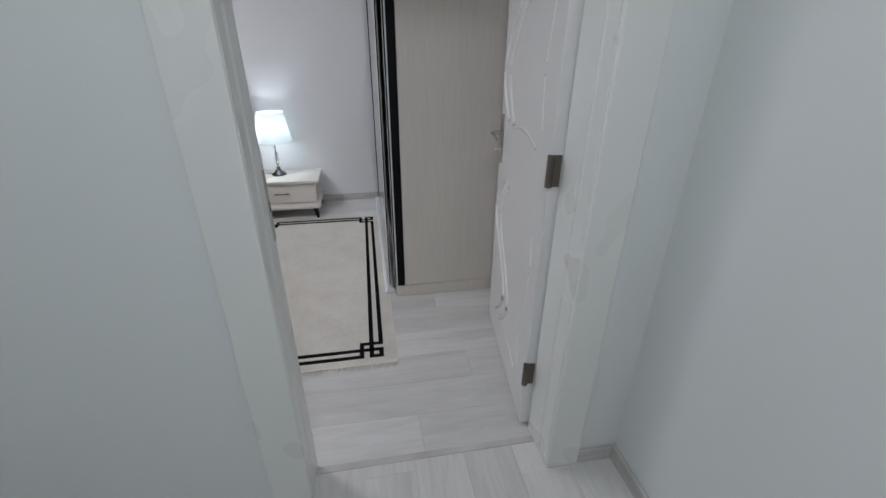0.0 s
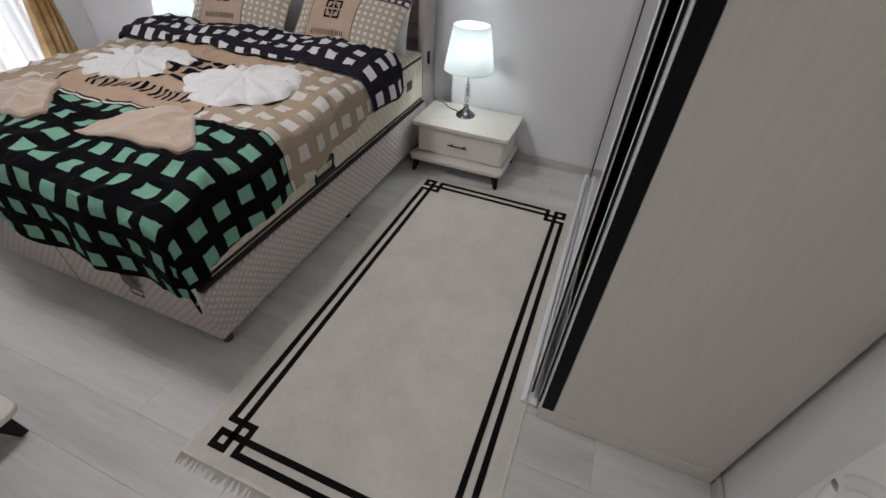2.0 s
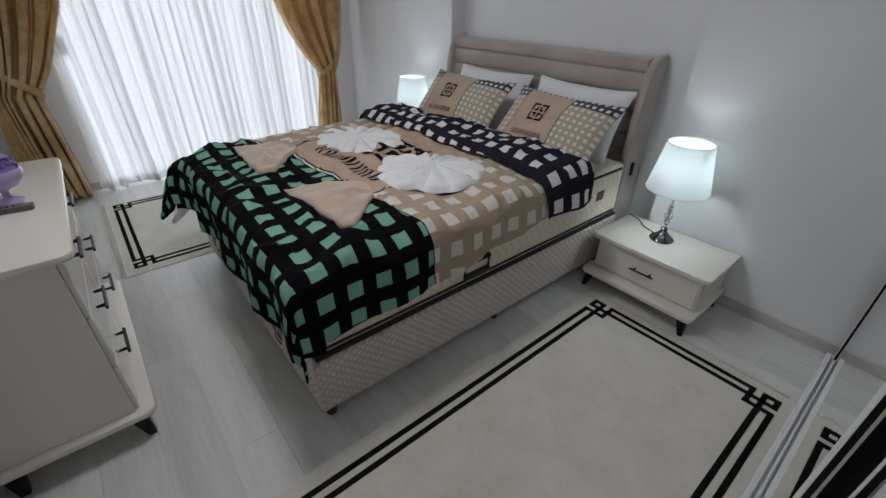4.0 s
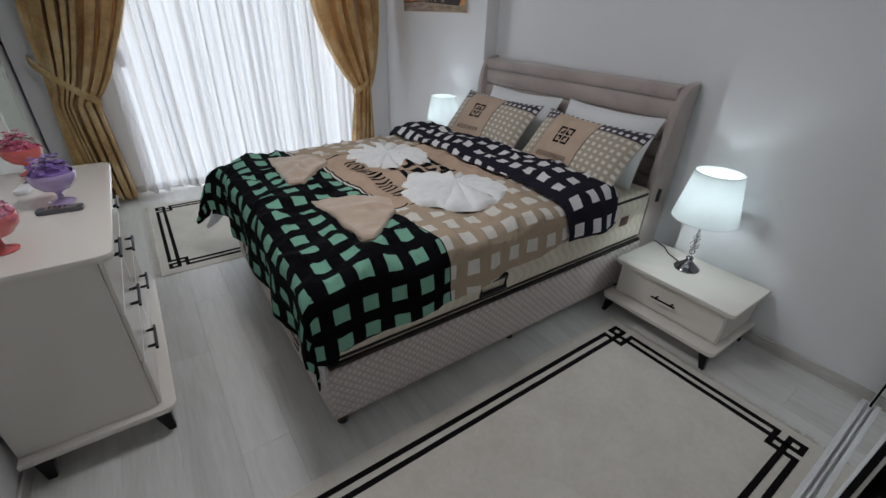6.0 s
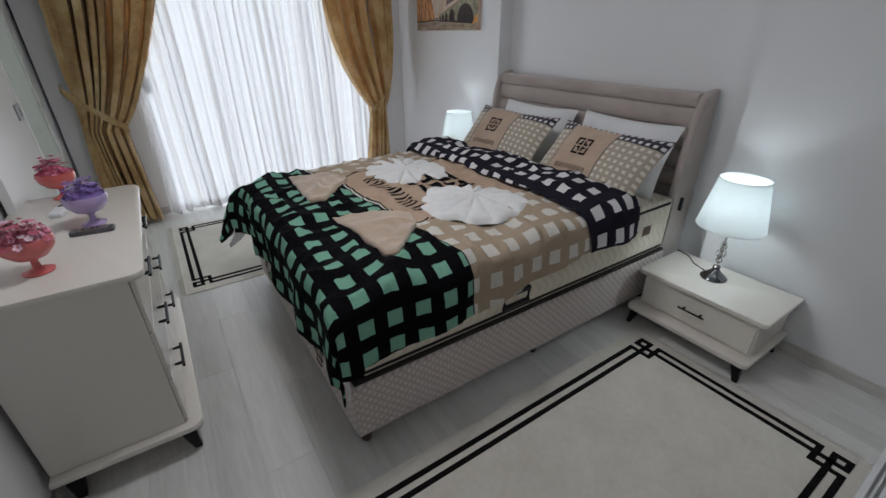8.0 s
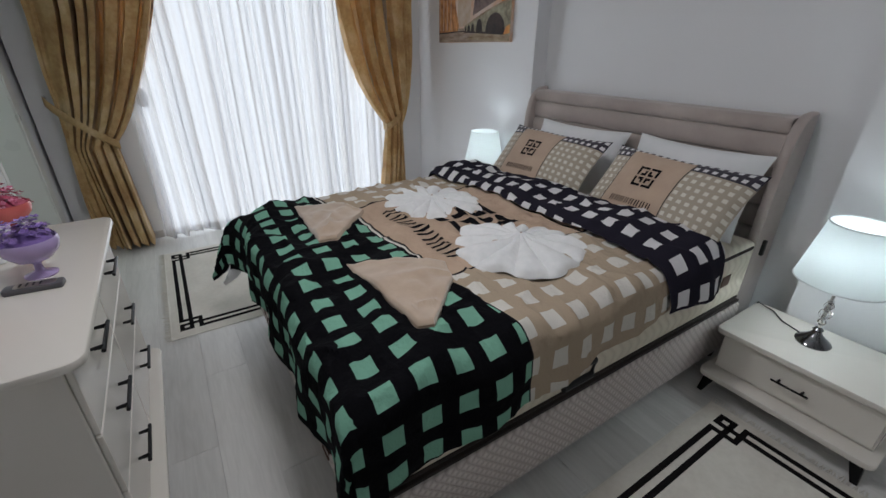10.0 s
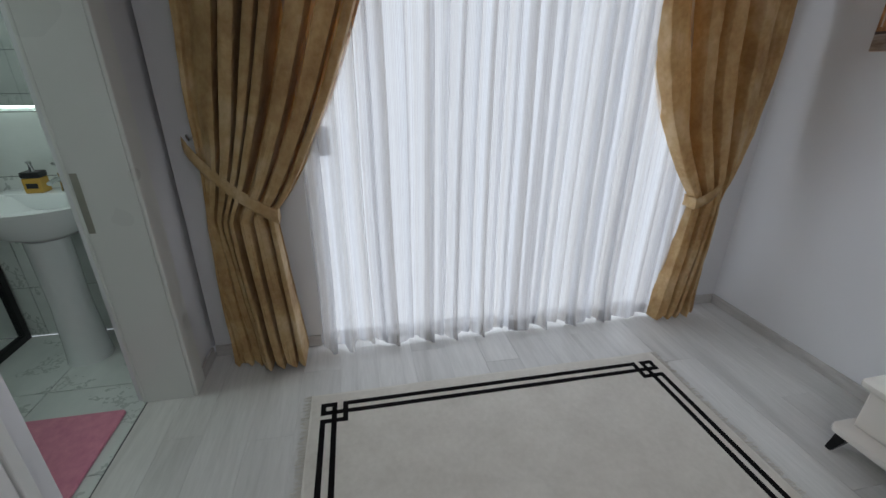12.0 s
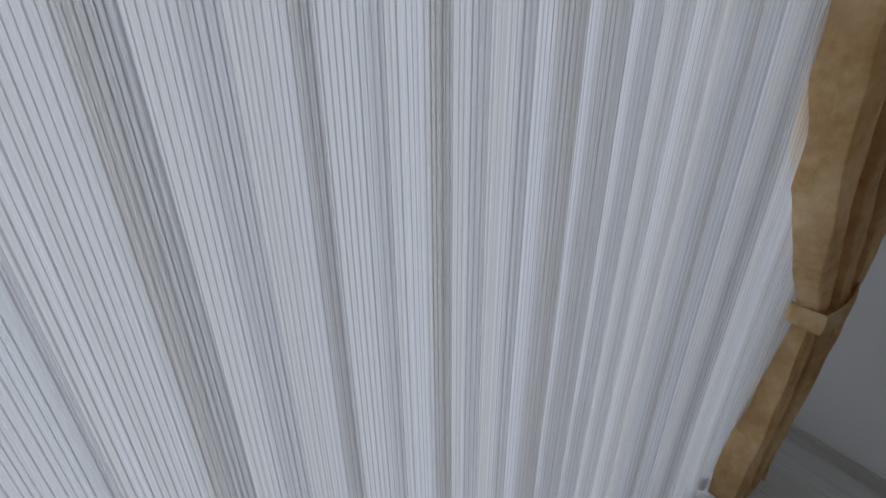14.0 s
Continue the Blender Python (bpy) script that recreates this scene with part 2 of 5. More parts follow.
M["fringe"] = fabric("cream_fringe", (0.64, 0.61, 0.55), (0.76, 0.73, 0.67), 200, 0.2)

# gold curtain velvet
k = Mat("gold_velvet", (0.42, 0.30, 0.14), 0.7, Sheen_Weight=0.12, Sheen_Roughness=0.35)
n1, n2 = k.noise(6, 6, (1, 1, 0.8)), k.noise(38, 4)
gold = k.ramp(n1, (0.36, (0.33, 0.175, 0.055)), (0.50, (0.55, 0.36, 0.15)), (0.64, (0.75, 0.58, 0.34)))
cloth = k.mix(0.4, gold, k.ramp(n2, (0.3, (0.38, 0.235, 0.095)), (0.7, (0.64, 0.475, 0.265))))
k.colour(cloth)
k.bump(k.noise(13, 5, (1, 1, 0.6)) + n2 * 0.12, 0.5, 0.022)
thru, blend = k.t.nodes.new("ShaderNodeBsdfTranslucent"), k.t.nodes.new("ShaderNodeMixShader")
thru.inputs["Color"].default_value = (0.62, 0.30, 0.08, 1)
blend.inputs[0].default_value = 0.12
k.t.links.new(k.b.outputs[0], blend.inputs[1])
k.t.links.new(thru.outputs[0], blend.inputs[2])
k.t.links.new(blend.outputs[0], k.t.nodes["Material Output"].inputs["Surface"])
M["gold"] = k.m


def net_curtain():
    """Thin white voile with fine woven pinstripes."""
    k = Mat("striped_voile", (0.85, 0.86, 0.88), 0.8)
    u, v, _ = k.xyz("UV")
    t = k.t
    gate = k.noise(9, 2, (1, 0.0001, 1), kind="UV")
    shift = k.noise(60, 1, (1, 0.0001, 1), kind="UV") * 0.012
    stripe = ((u + shift) / 0.0078).fract().below(0.20) * gate.inside(0.30, 0.80)
    weight = ((k.noise(38, 2, (1, 0.0001, 1), kind="UV") - 0.36) * 3.2).both(1.0).either(0.78)
    stripe = stripe * weight
    thin = ((u + shift) / 0.0044).fract().below(0.30)
    # beige bands put the tone of overlapping folds into the colour
    warm = k.noise(14, 2, (1, 0.0001, 1), kind="UV")
    colour = k.mix(stripe, k.ramp(warm, (0.40, (0.74, 0.71, 0.67)), (0.58, (0.86, 0.87, 0.90))), (0.30, 0.285, 0.28))
    dif, tra, clear = (t.nodes.new(n) for n in ("ShaderNodeBsdfDiffuse", "ShaderNodeBsdfTranslucent", "ShaderNodeBsdfTransparent"))
    for n in (dif, tra):
        t.links.new(colour, n.inputs["Color"])
    m1, m2 = t.nodes.new("ShaderNodeMixShader"), t.nodes.new("ShaderNodeMixShader")
    m1.inputs[0].default_value = 0.55
    t.links.new(dif.outputs[0], m1.inputs[1])
    t.links.new(tra.outputs[0], m1.inputs[2])
    # uneven density puts the grey of backlit fold layers into the cloth
    band = k.noise(5.5, 3, (1, 0.0001, 1), kind="UV", rough=0.65)
    dense = (stripe * 0.36 + thin * 0.08 + band * 0.50 + 0.22)
    t.links.new(dense.socket, m2.inputs[0])
    t.links.new(clear.outputs[0], m2.inputs[1])
    t.links.new(m1.outputs[0], m2.inputs[2])
    t.links.new(m2.outputs[0], t.nodes["Material Output"].inputs["Surface"])
    return k.m


M["voile"] = net_curtain()


def shade_cloth():
    k = Mat("lampshade_linen", (0.88, 0.90, 0.90), 0.9)
    t = k.t
    dif, tra, m1 = (t.nodes.new(n) for n in ("ShaderNodeBsdfDiffuse", "ShaderNodeBsdfTranslucent", "ShaderNodeMixShader"))
    for n in (dif, tra):
        n.inputs["Color"].default_value = (0.86, 0.89, 0.89, 1)
    m1.inputs[0].default_value = 0.5
    t.links.new(dif.outputs[0], m1.inputs[1])
    t.links.new(tra.outputs[0], m1.inputs[2])
    t.links.new(m1.outputs[0], t.nodes["Material Output"].inputs["Surface"])
    return k.m


M["shade"] = shade_cloth()
k = Mat("lit_bulb", (1, 1, 1), 0.5)
k.b.inputs["Emission Color"].default_value = (0.86, 0.97, 1.0, 1)
k.b.inputs["Emission Strength"].default_value = 14
M["bulb"] = k.m


# ---- mesh helpers ----
def mesh_of(bm, smooth=False, sharp=40):
    me = bpy.data.meshes.new("mesh")
    bm.normal_update()
    if smooth:
        for f in bm.faces:
            f.smooth = True
        for e in bm.edges:
            if len(e.link_faces) == 2 and e.calc_face_angle(0) > radians(sharp):
                e.smooth = False
    bm.to_mesh(me)
    bm.free()
    return me


def part(name, bm, material, parent=None, label="", smooth=False, **tags):
    me = mesh_of(bm, smooth)
    me.materials.append(M[material])
    ob = new(name, me)
    if parent is not None:
        ob.parent = parent
    return tagged(ob, label, **tags)


def thing(name, label, category, at=(0, 0, 0), group="", turn=0.0, kind=""):
    ob = new(name)
    ob.empty_display_size = 0.1
    ob.location, ob.rotation_euler = at, (0, 0, radians(turn))
    return tagged(ob, label, category, group, kind)


def box(x0, x1, y0, y1, z0, z1, bevel=0.0, seg=2, bm=None):
    fresh = bmesh.new()
    bmesh.ops.create_cube(fresh, size=1)
    for v in fresh.verts:
        v.co = ((x0 + x1) / 2 + v.co.x * (x1 - x0), (y0 + y1) / 2 + v.co.y * (y1 - y0), (z0 + z1) / 2 + v.co.z * (z1 - z0))
    if bevel:
        bmesh.ops.bevel(fresh, geom=fresh.edges[:], offset=bevel, segments=seg, affect="EDGES", profile=0.5)
    return join(bm, fresh)


def join(bm, fresh, m=None):
    if m is not None:
        fresh.transform(m)
    if bm is None:
        return fresh
    me = bpy.data.meshes.new("tmp")
    fresh.to_mesh(me)
    fresh.free()
    bm.from_mesh(me)
    bpy.data.meshes.remove(me)
    return bm


def lathe(profile, seg=32, bm=None, m=None):
    fresh = bmesh.new()
    rings = []
    for r, z in profile:
        if r < 1e-6:
            rings.append([fresh.verts.new((0, 0, z))])
        else:
            rings.append([fresh.verts.new((r * math.cos(2 * math.pi * i / seg), r * math.sin(2 * math.pi * i / seg), z)) for i in range(seg)])
    for a, b in zip(rings, rings[1:]):
        for i in range(seg):
            j = (i + 1) % seg
            if len(a) == 1 and len(b) == 1:
                continue
            if len(a) == 1:
                fresh.faces.new((a[0], b[j], b[i]))
            elif len(b) == 1:
                fresh.faces.new((a[i], a[j], b[0]))
            else:
                fresh.faces.new((a[i], a[j], b[j], b[i]))
    bmesh.ops.recalc_face_normals(fresh, faces=fresh.faces[:])
    return join(bm, fresh, m)


def tube(points, r, seg=8, bm=None, close=False):
    """A round bar along points; r a number or one for each point."""
    fresh = bmesh.new()
    pts = [Vector(p) for p in points]
    rings = []
    for i, p in enumerate(pts):
        a = pts[i - 1] if i else pts[-1] if close else p
        b = pts[i + 1] if i + 1 < len(pts) else pts[0] if close else p
        d = (b - a).normalized()
        side = d.cross(Vector((0, 0, 1)))
        side = side.normalized() if side.length > 1e-4 else Vector((1, 0, 0))
        up = side.cross(d).normalized()
        ri = r[i] if isinstance(r, (list, tuple)) else r
        rings.append([fresh.verts.new(p + side * ri * math.cos(2 * math.pi * j / seg) + up * ri * math.sin(2 * math.pi * j / seg)) for j in range(seg)])
    pairs = list(zip(rings, rings[1:])) + ([(rings[-1], rings[0])] if close else [])
    for a, b in pairs:
        for j in range(seg):
            fresh.faces.new((a[j], a[(j + 1) % seg], b[(j + 1) % seg], b[j]))
    if not close:
        fresh.faces.new(rings[0][::-1])
        fresh.faces.new(rings[-1])
    bmesh.ops.recalc_face_normals(fresh, faces=fresh.faces[:])
    return join(bm, fresh)


def prism(outline, z0, z1, m=None, bevel=0.0, bm=None):
    """An outline in x and y, raised from z0 to z1."""
    fresh = bmesh.new()
    low = [fresh.verts.new((x, y, z0)) for x, y in outline]
    top = [fresh.verts.new((x, y, z1)) for x, y in outline]
    fresh.faces.new(low[::-1])
    fresh.faces.new(top)
    for i in range(len(low)):
        j = (i + 1) % len(low)
        fresh.faces.new((low[i], low[j], top[j], top[i]))
    bmesh.ops.recalc_face_normals(fresh, faces=fresh.faces[:])
    if bevel:
        bmesh.ops.bevel(fresh, geom=[e for e in fresh.edges if abs(e.verts[0].co.z - e.verts[1].co.z) < 1e-6], offset=bevel, segments=2, affect="EDGES", profile=0.5)
    return join(bm, fresh, m)


def rounded(x0, x1, y0, y1, r, seg=6, corners=(1, 1, 1, 1)):
    """Outline of a rectangle with rounded corners, from the corner (x1, y0) on, counter-clockwise."""
    out = []
    for (cx, cy, a), on in zip(((x1 - r, y0 + r, -90), (x1 - r, y1 - r, 0), (x0 + r, y1 - r, 90), (x0 + r, y0 + r, 180)), corners):
        if on:
            out += [(cx + r * math.cos(radians(a + 90 * i / seg)), cy + r * math.sin(radians(a + 90 * i / seg))) for i in range(seg + 1)]
        else:
            out.append((cx + r * (1 if a in (-90, 0) else -1), cy + r * (1 if a in (0, 90) else -1)))
    return out


def sheet(nu, nv, place, uv=None, bm=None):
    """A grid of nu by nv cells; place(i / nu, j / nv) gives the points, uv the cloth's own coordinates."""
    fresh = bmesh.new()
    layer = fresh.loops.layers.uv.new("UVMap")
    g = [[fresh.verts.new(place(i / nu, j / nv)) for j in range(nv + 1)] for i in range(nu + 1)]
    for i in range(nu):
        for j in range(nv):
            f = fresh.faces.new((g[i][j], g[i + 1][j], g[i + 1][j + 1], g[i][j + 1]))
            if uv:
                for loop, (a, b) in zip(f.loops, ((i, j), (i + 1, j), (i + 1, j + 1), (i, j + 1))):
                    loop[layer].uv = uv(a / nu, b / nv)
    return join(bm, fresh)


def wave(*p):
    """Soft noise about 0 at a point."""
    return noise.noise(Vector((*p, *([0.0] * (3 - len(p))))))


# ---- structure ----
CEIL, SOUTH, NORTH, WEST, EAST = 2.60, 1.13, 4.30, -4.47, 0.90


def wall_box(name, material, *extent, **tags):
    return part(name, box(*extent), material, None, tags.get("label", ""), kind="structure", category="wall")


# north wall: two flanks and the shallow recess behind the headboard
wall_north = wall_box("wall_north", "wall", WEST - 0.3, -2.775, NORTH, NORTH + 0.35, 0, CEIL, label="smooth white painted wall beside the bed")
wall_box("wall_north_east", "wall", -0.84, EAST + 0.2, NORTH, NORTH + 0.35, 0, CEIL, label="smooth white painted wall behind the night table")
wall_box("wall_recess", "wall", -2.775, -0.84, NORTH + 0.13, NORTH + 0.35, 0, CEIL, label="white painted recess behind the headboard")
wall_box("wall_east", "wall", EAST, EAST + 0.2, SOUTH, NORTH, 0, CEIL, label="white painted wall behind the wardrobe")
# south wall, with the openings of the entrance and of the bathroom
wall_box("wall_south", "wall", -3.30, -0.145, 1.094, SOUTH, 0, CEIL, label="white painted wall behind the chest of drawers")
wall_box("wall_south_east", "wall", 0.753, EAST, 1.094, 1.27, 0, CEIL, label="white painted wall beside the entrance door")
wall_box("wall_south_lintel", "wall", -0.145, 0.753, 1.094, SOUTH, 2.08, CEIL, label="white painted wall over the entrance door")
wall_box("wall_south_west", "wall", WEST - 0.3, -4.165, 0.86, SOUTH - 0.02, 0, CEIL, label="white painted wall beside the bathroom door")
wall_box("wall_bathroom_lintel", "wall", -4.165, -3.30, 0.9, SOUTH - 0.02, 2.08, CEIL, label="white painted wall over the bathroom door")
# window wall
wall_box("wall_west", "wall", WEST - 0.25, WEST, SOUTH, 1.70, 0, CEIL, label="white painted wall beside the balcony window")
wall_box("wall_west_north", "wall", WEST - 0.25, WEST, 3.98, NORTH, 0, CEIL, label="white painted wall beside the balcony window")
wall_box("wall_west_lintel", "wall", WEST - 0.25, WEST, 1.70, 3.98, 2.32, CEIL, label="white painted wall over the balcony window")
# hall and bathroom
wall_box("wall_hall", "hall_wall", -1.30, -0.145, 1.086, 1.094, 0, CEIL, label="pale painted hall wall beside the door")
wall_box("wall_hall_corner", "hall_wall", 0.753, 1.01, 1.086, 1.094, 0, CEIL, label="pale painted hall wall beside the door")
wall_box("wall_hall_lintel", "hall_wall", -0.145, 0.753, 1.086, 1.094, 2.08, CEIL, label="pale painted hall wall over the door")
wall_box("wall_hall_east", "hall_wall", 1.01, 1.16, -1.6, 1.13, 0, CEIL, label="pale painted side wall of the hall")
wall_box("wall_hall_west", "hall_wall", -1.45, -1.30, -1.6, 1.094, 0, CEIL, label="pale painted side wall of the hall")
wall_box("wall_hall_south", "hall_wall", -1.45, 1.16, -1.75, -1.6, 0, CEIL, label="pale painted end wall of the hall")
part("ceiling", box(WEST - 0.3, 1.3, -1.8, NORTH + 0.4, CEIL, CEIL + 0.15), "ceiling", None, "plain white ceiling", kind="structure", category="ceiling")

# floors: one slab, planks above it
floor = part("floor", box(WEST - 0.075, 1.3, -1.8, NORTH + 0.3, -0.12, -0.012), "joint", None, "light grey wood laminate floor in staggered planks", kind="structure", category="floor")
part("threshold", box(-0.150, 0.753, 1.195, 1.225, -0.012, 0.003, 0.002), "baseboard", None, "thin grey floor strip between hall and bedroom", kind="structure", category="threshold")


def baseboard(x0, x1, y0, y1):
    part("baseboard", box(x0, x1, y0, y1, -0.002, 0.065, 0.004), "baseboard", None, "pale grey wood-look baseboard", kind="structure", category="baseboard")


baseboard(WEST, -2.785, NORTH - 0.014, NORTH - 0.001)
baseboard(-0.85, EAST, NORTH - 0.014, NORTH - 0.001)
baseboard(WEST + 0.001, WEST + 0.014, SOUTH, 1.69)
baseboard(WEST + 0.001, WEST + 0.014, 3.99, NORTH - 0.015)
baseboard(-2.35, -0.255, SOUTH + 0.001, SOUTH + 0.014)
baseboard(EAST - 0.014, EAST - 0.001, 1.272, 2.378)
baseboard(WEST + 0.015, -4.27, SOUTH - 0.019, SOUTH - 0.006)
baseboard(0.857, 0.995, 1.072, 1.085)
baseboard(0.996, 1.009, -1.6, 1.085)


def door_frame(name, x0, x1, y0, y1, label, top=2.05, wide=0.10, face=0.016):
    """Lining of a doorway in a wall that runs along x, with casings on both faces."""
    fr = thing(name, label, "door frame", kind="structure")
    for side, (a, b) in (("jamb", (x0 - 0.02, x0)), ("jamb", (x1, x1 + 0.02))):
        part(side, box(a, b, y0, y1, 0, top, 0.002), "trim", fr)
    part("head", box(x0 - 0.02, x1 + 0.02, y0, y1, top, top + 0.02, 0.002), "trim", fr)
    for ya, yb in ((y0 - face, y0), (y1, y1 + face)):
        part("casing", box(x0 - wide, x0 + 0.0, ya, yb, 0, top + wide, 0.006), "trim", fr)
        part("casing", box(x1 - 0.0, x1 + wide, ya, yb, 0, top + wide, 0.006), "trim", fr)
        part("casing", box(x0, x1, ya, yb, top, top + wide, 0.006), "trim", fr)
    return fr


entrance = door_frame("door_frame", -0.125, 0.731, 1.086, 1.14, "white lacquered frame of the open entrance door", wide=0.125)
part("jamb", box(-0.25, -0.1252, 1.1565, 1.240, 0, 2.175, 0.006), "trim", entrance)
part("strike_plate", box(-0.1251, -0.1225, 1.212, 1.235, 0.955, 1.155, 0.001), "steel", entrance, "brushed metal strike plate on the jamb")
part("latch_hole", box(-0.1224, -0.1215, 1.218, 1.230, 1.04, 1.07, 0.0004), "rubber", entrance)
part("jamb", box(0.731, 0.7525, 1.1565, 1.272, 0, 2.05, 0.002), "trim", entrance)

# ---- entrance door leaf ----
M["bronze"] = Mat("dull_bronze", (0.17, 0.145, 0.12), 0.5, 0.8).m


def door_leaf():
    d = thing("door_leaf", "open white lacquered door with moulded curves and a lever handle", "door", (0.697, 1.285, 0), turn=-6.7)
    # leaf lies along +y from its hinges, 4 cm thick towards +x
    part("leaf", box(0.0, 0.046, 0.0, 0.808, 0.012, 2.03, 0.003), "door", d)
    # wavy moulded ridges on the face that looks into the room
    for y0, y1, z0, z1, sway in ((0.12, 0.63, 0.18, 0.88, 0.10), (0.12, 0.63, 1.15, 1.90, -0.10)):
        for off in (0.0, 0.11):
            pts = []
            for i in range(25):
                s = i / 24
                pts.append((0.010, y1 - off - sway * 1.5 * math.sin(2 * math.pi * s) * (1 - off), z0 + (z1 - z0) * s))
            part("moulding", tube(pts, 0.018, 14), "door", d, smooth=True)
        pts = [(0.008, y0 + 0.03 * math.sin(6 * i / 16), z0 + 0.05 + (z1 - z0 - 0.1) * i / 16) for i in range(17)]
        part("moulding", tube(pts, 0.012, 12), "door", d, smooth=True)
        part("moulding", tube([(0.008, y0 + 0.05 + (y1 - y0 - 0.12) * i / 12, z0 - 0.02 + 0.03 * math.sin(math.pi * i / 12)) for i in range(13)], 0.012, 12), "door", d, smooth=True)
    plate = part("handle_plate", prism(rounded(-0.018, 0.018, -0.115, 0.115, 0.017), 0, 0.006, Matrix.Translation((0.0, 0.752, 1.045)) @ Euler((0, -math.pi / 2, 0)).to_matrix().to_4x4() @ Matrix.Rotation(math.pi / 2, 4, "Z"), 0.0015), "nickel", d, "brushed nickel back plate")
    lever = tube([(-0.004, 0.752, 1.075), (-0.045, 0.752, 1.075), (-0.052, 0.739, 1.074), (-0.052, 0.626, 1.068)], [0.009, 0.009, 0.009, 0.007], 12)
    part("lever", lever, "nickel", d, "brushed nickel lever", smooth=True)
    part("key", tube([(-0.004, 0.752, 0.995), (-0.035, 0.752, 0.995)], 0.004, 8), "chrome", d, "key in the lock")
    for z in (0.285, 1.10, 1.86):
        h = part("hinge", tube([(0.0, -0.006, z - 0.05), (0.0, -0.006, z + 0.05)], 0.012, 14), "bronze", d, "dull bronze hinge")
        part("plate", box(-0.003, 0.034, -0.0045, -0.0005, z - 0.05, z + 0.05), "bronze", h)
    return d


door_leaf()

# ---- bathroom behind the sliding door ----
bath_frame = door_frame("bathroom_door_frame", -4.145, -3.28, 0.90, SOUTH - 0.02, "white frame of the bathroom doorway", wide=0.12)
part("strike_plate", box(-4.1445, -4.142, 0.905, 0.930, 0.86, 1.10, 0.001), "nickel", bath_frame, "steel strike plate on the jamb")
slide = thing("sliding_door", "white sliding door, half open, with a grey flush pull", "door")
part("leaf", box(-3.150, -2.30, 1.150, 1.186, 0.008, 2.12, 0.003), "door", slide)
part("edge_strip", box(-3.190, -3.154, 1.144, 1.190, 0.008, 2.12, 0.004), "trim", slide)
pull = part("flush_pull", box(-3.120, -3.012, 1.1862, 1.196, 1.132, 1.214, 0.004), "grey_pvc", slide, "grey metal flush pull")
part("slot", box(-3.080, -3.068, 1.1961, 1.1975, 1.150, 1.192, 0.0005), "rubber", pull)
part("rail", box(-4.2, -2.25, 1.135, 1.195, 2.125, 2.18, 0.004), "trim", slide)

k = Mat("marble_tile", (0.7, 0.7, 0.7), 0.16)
wv = k.noise(2.2, 8, (1, 2.4, 3.5), rough=0.6)
vein = k.noise(1.2, 6, (1.3, 1.0, 4.0), rough=0.7)
c0 = k.ramp(wv, (0.3, (0.62, 0.66, 0.64)), (0.7, (0.76, 0.79, 0.77)))
k.colour(k.mix((vein - 0.5).absolute().below(0.008), c0, (0.50, 0.54, 0.52)))
M["marble"] = k.m
M["grout"] = paint("dark_grout", (0.10, 0.11, 0.11), 0.8)
M["ceramic"] = Mat("white_ceramic", (0.80, 0.83, 0.83), 0.08).m
BW = -4.86  # face of the bathroom's tiled wall
bath_wall = wall_box("wall_bathroom_west", "grout", BW - 0.2, BW - 0.008, -1.7, 0.86, 0, CEIL, label="marble tiled bathroom wall with dark joints")
bath_end = wall_box("wall_bathroom_south", "grout", BW, -3.1, -1.3, -1.1, 0, CEIL, label="marble tiled bathroom wall")
bath_east = wall_box("wall_bathroom_east", "grout", -3.192, -3.05, -1.1, 1.06, 0, CEIL, label="marble tiled bathroom side wall with dark joints")
bath_north = wall_box("wall_bathroom_north", "grout", BW - 0.2, WEST - 0.3, 0.86, 1.13, 0, CEIL, label="tiled return of the bathroom wall")
bath_floor = part("floor_bathroom", box(BW, -3.2, -1.1, 0.905, -0.012, -0.004), "grout", None, "marble tiled bathroom floor with dark joints", kind="structure", category="floor")
sink = thing("wash_basin", "white ceramic wash basin on a pedestal", "basin", (-4.60, 0.45, 0))
bowl_out = [(0.0, 0.70), (0.08, 0.70), (0.16, 0.745), (0.215, 0.82), (0.225, 0.875), (0.215, 0.882), (0.19, 0.875), (0.15, 0.80), (0.05, 0.765), (0.0, 0.762)]
bm = lathe(bowl_out, 40)
for v in bm.verts:
    v.co.y *= 1.22
part("bowl", bm, "ceramic", sink, smooth=True)
part("ledge", prism(rounded(-0.258, -0.13, -0.25, 0.25, 0.02), 0.80, 0.884, None, 0.008), "ceramic", sink, smooth=True)
bm = lathe([(0.0, 0.0), (0.105, 0.0), (0.10, 0.05), (0.085, 0.35), (0.09, 0.70), (0.0, 0.71)], 28)
part("pedestal", bm, "ceramic", sink, smooth=True)
part("overflow", lathe([(0.0, 0), (0.012, 0), (0.012, 0.003), (0, 0.003)], 16, None, pose(-0.155, 0.0, 0.845, 0, 80, 0)), "rubber", sink)
tap = thing("tap", "chrome mixer tap on the basin", "tap", (-4.79, 0.50, 0.884))
part("body", lathe([(0.0, 0), (0.026, 0), (0.024, 0.01), (0.02, 0.07), (0.022, 0.09), (0.0, 0.1)], 20), "chrome", tap, smooth=True)
part("spout", tube([(0, 0, 0.05), (0.06, 0, 0.07), (0.12, 0, 0.06)], [0.014, 0.012, 0.011], 12), "chrome", tap, smooth=True)
part("lever", tube([(0, 0, 0.095), (-0.01, 0.0, 0.12), (0.05, 0, 0.145)], [0.012, 0.01, 0.007], 10), "chrome", tap, smooth=True)
soap = thing("soap_bottle", "square amber soap bottle with dark band and pump", "soap dispenser", (-4.77, 0.385, 0.884))
M["amber"] = Mat("amber_liquid", (0.55, 0.33, 0.06), 0.15).m
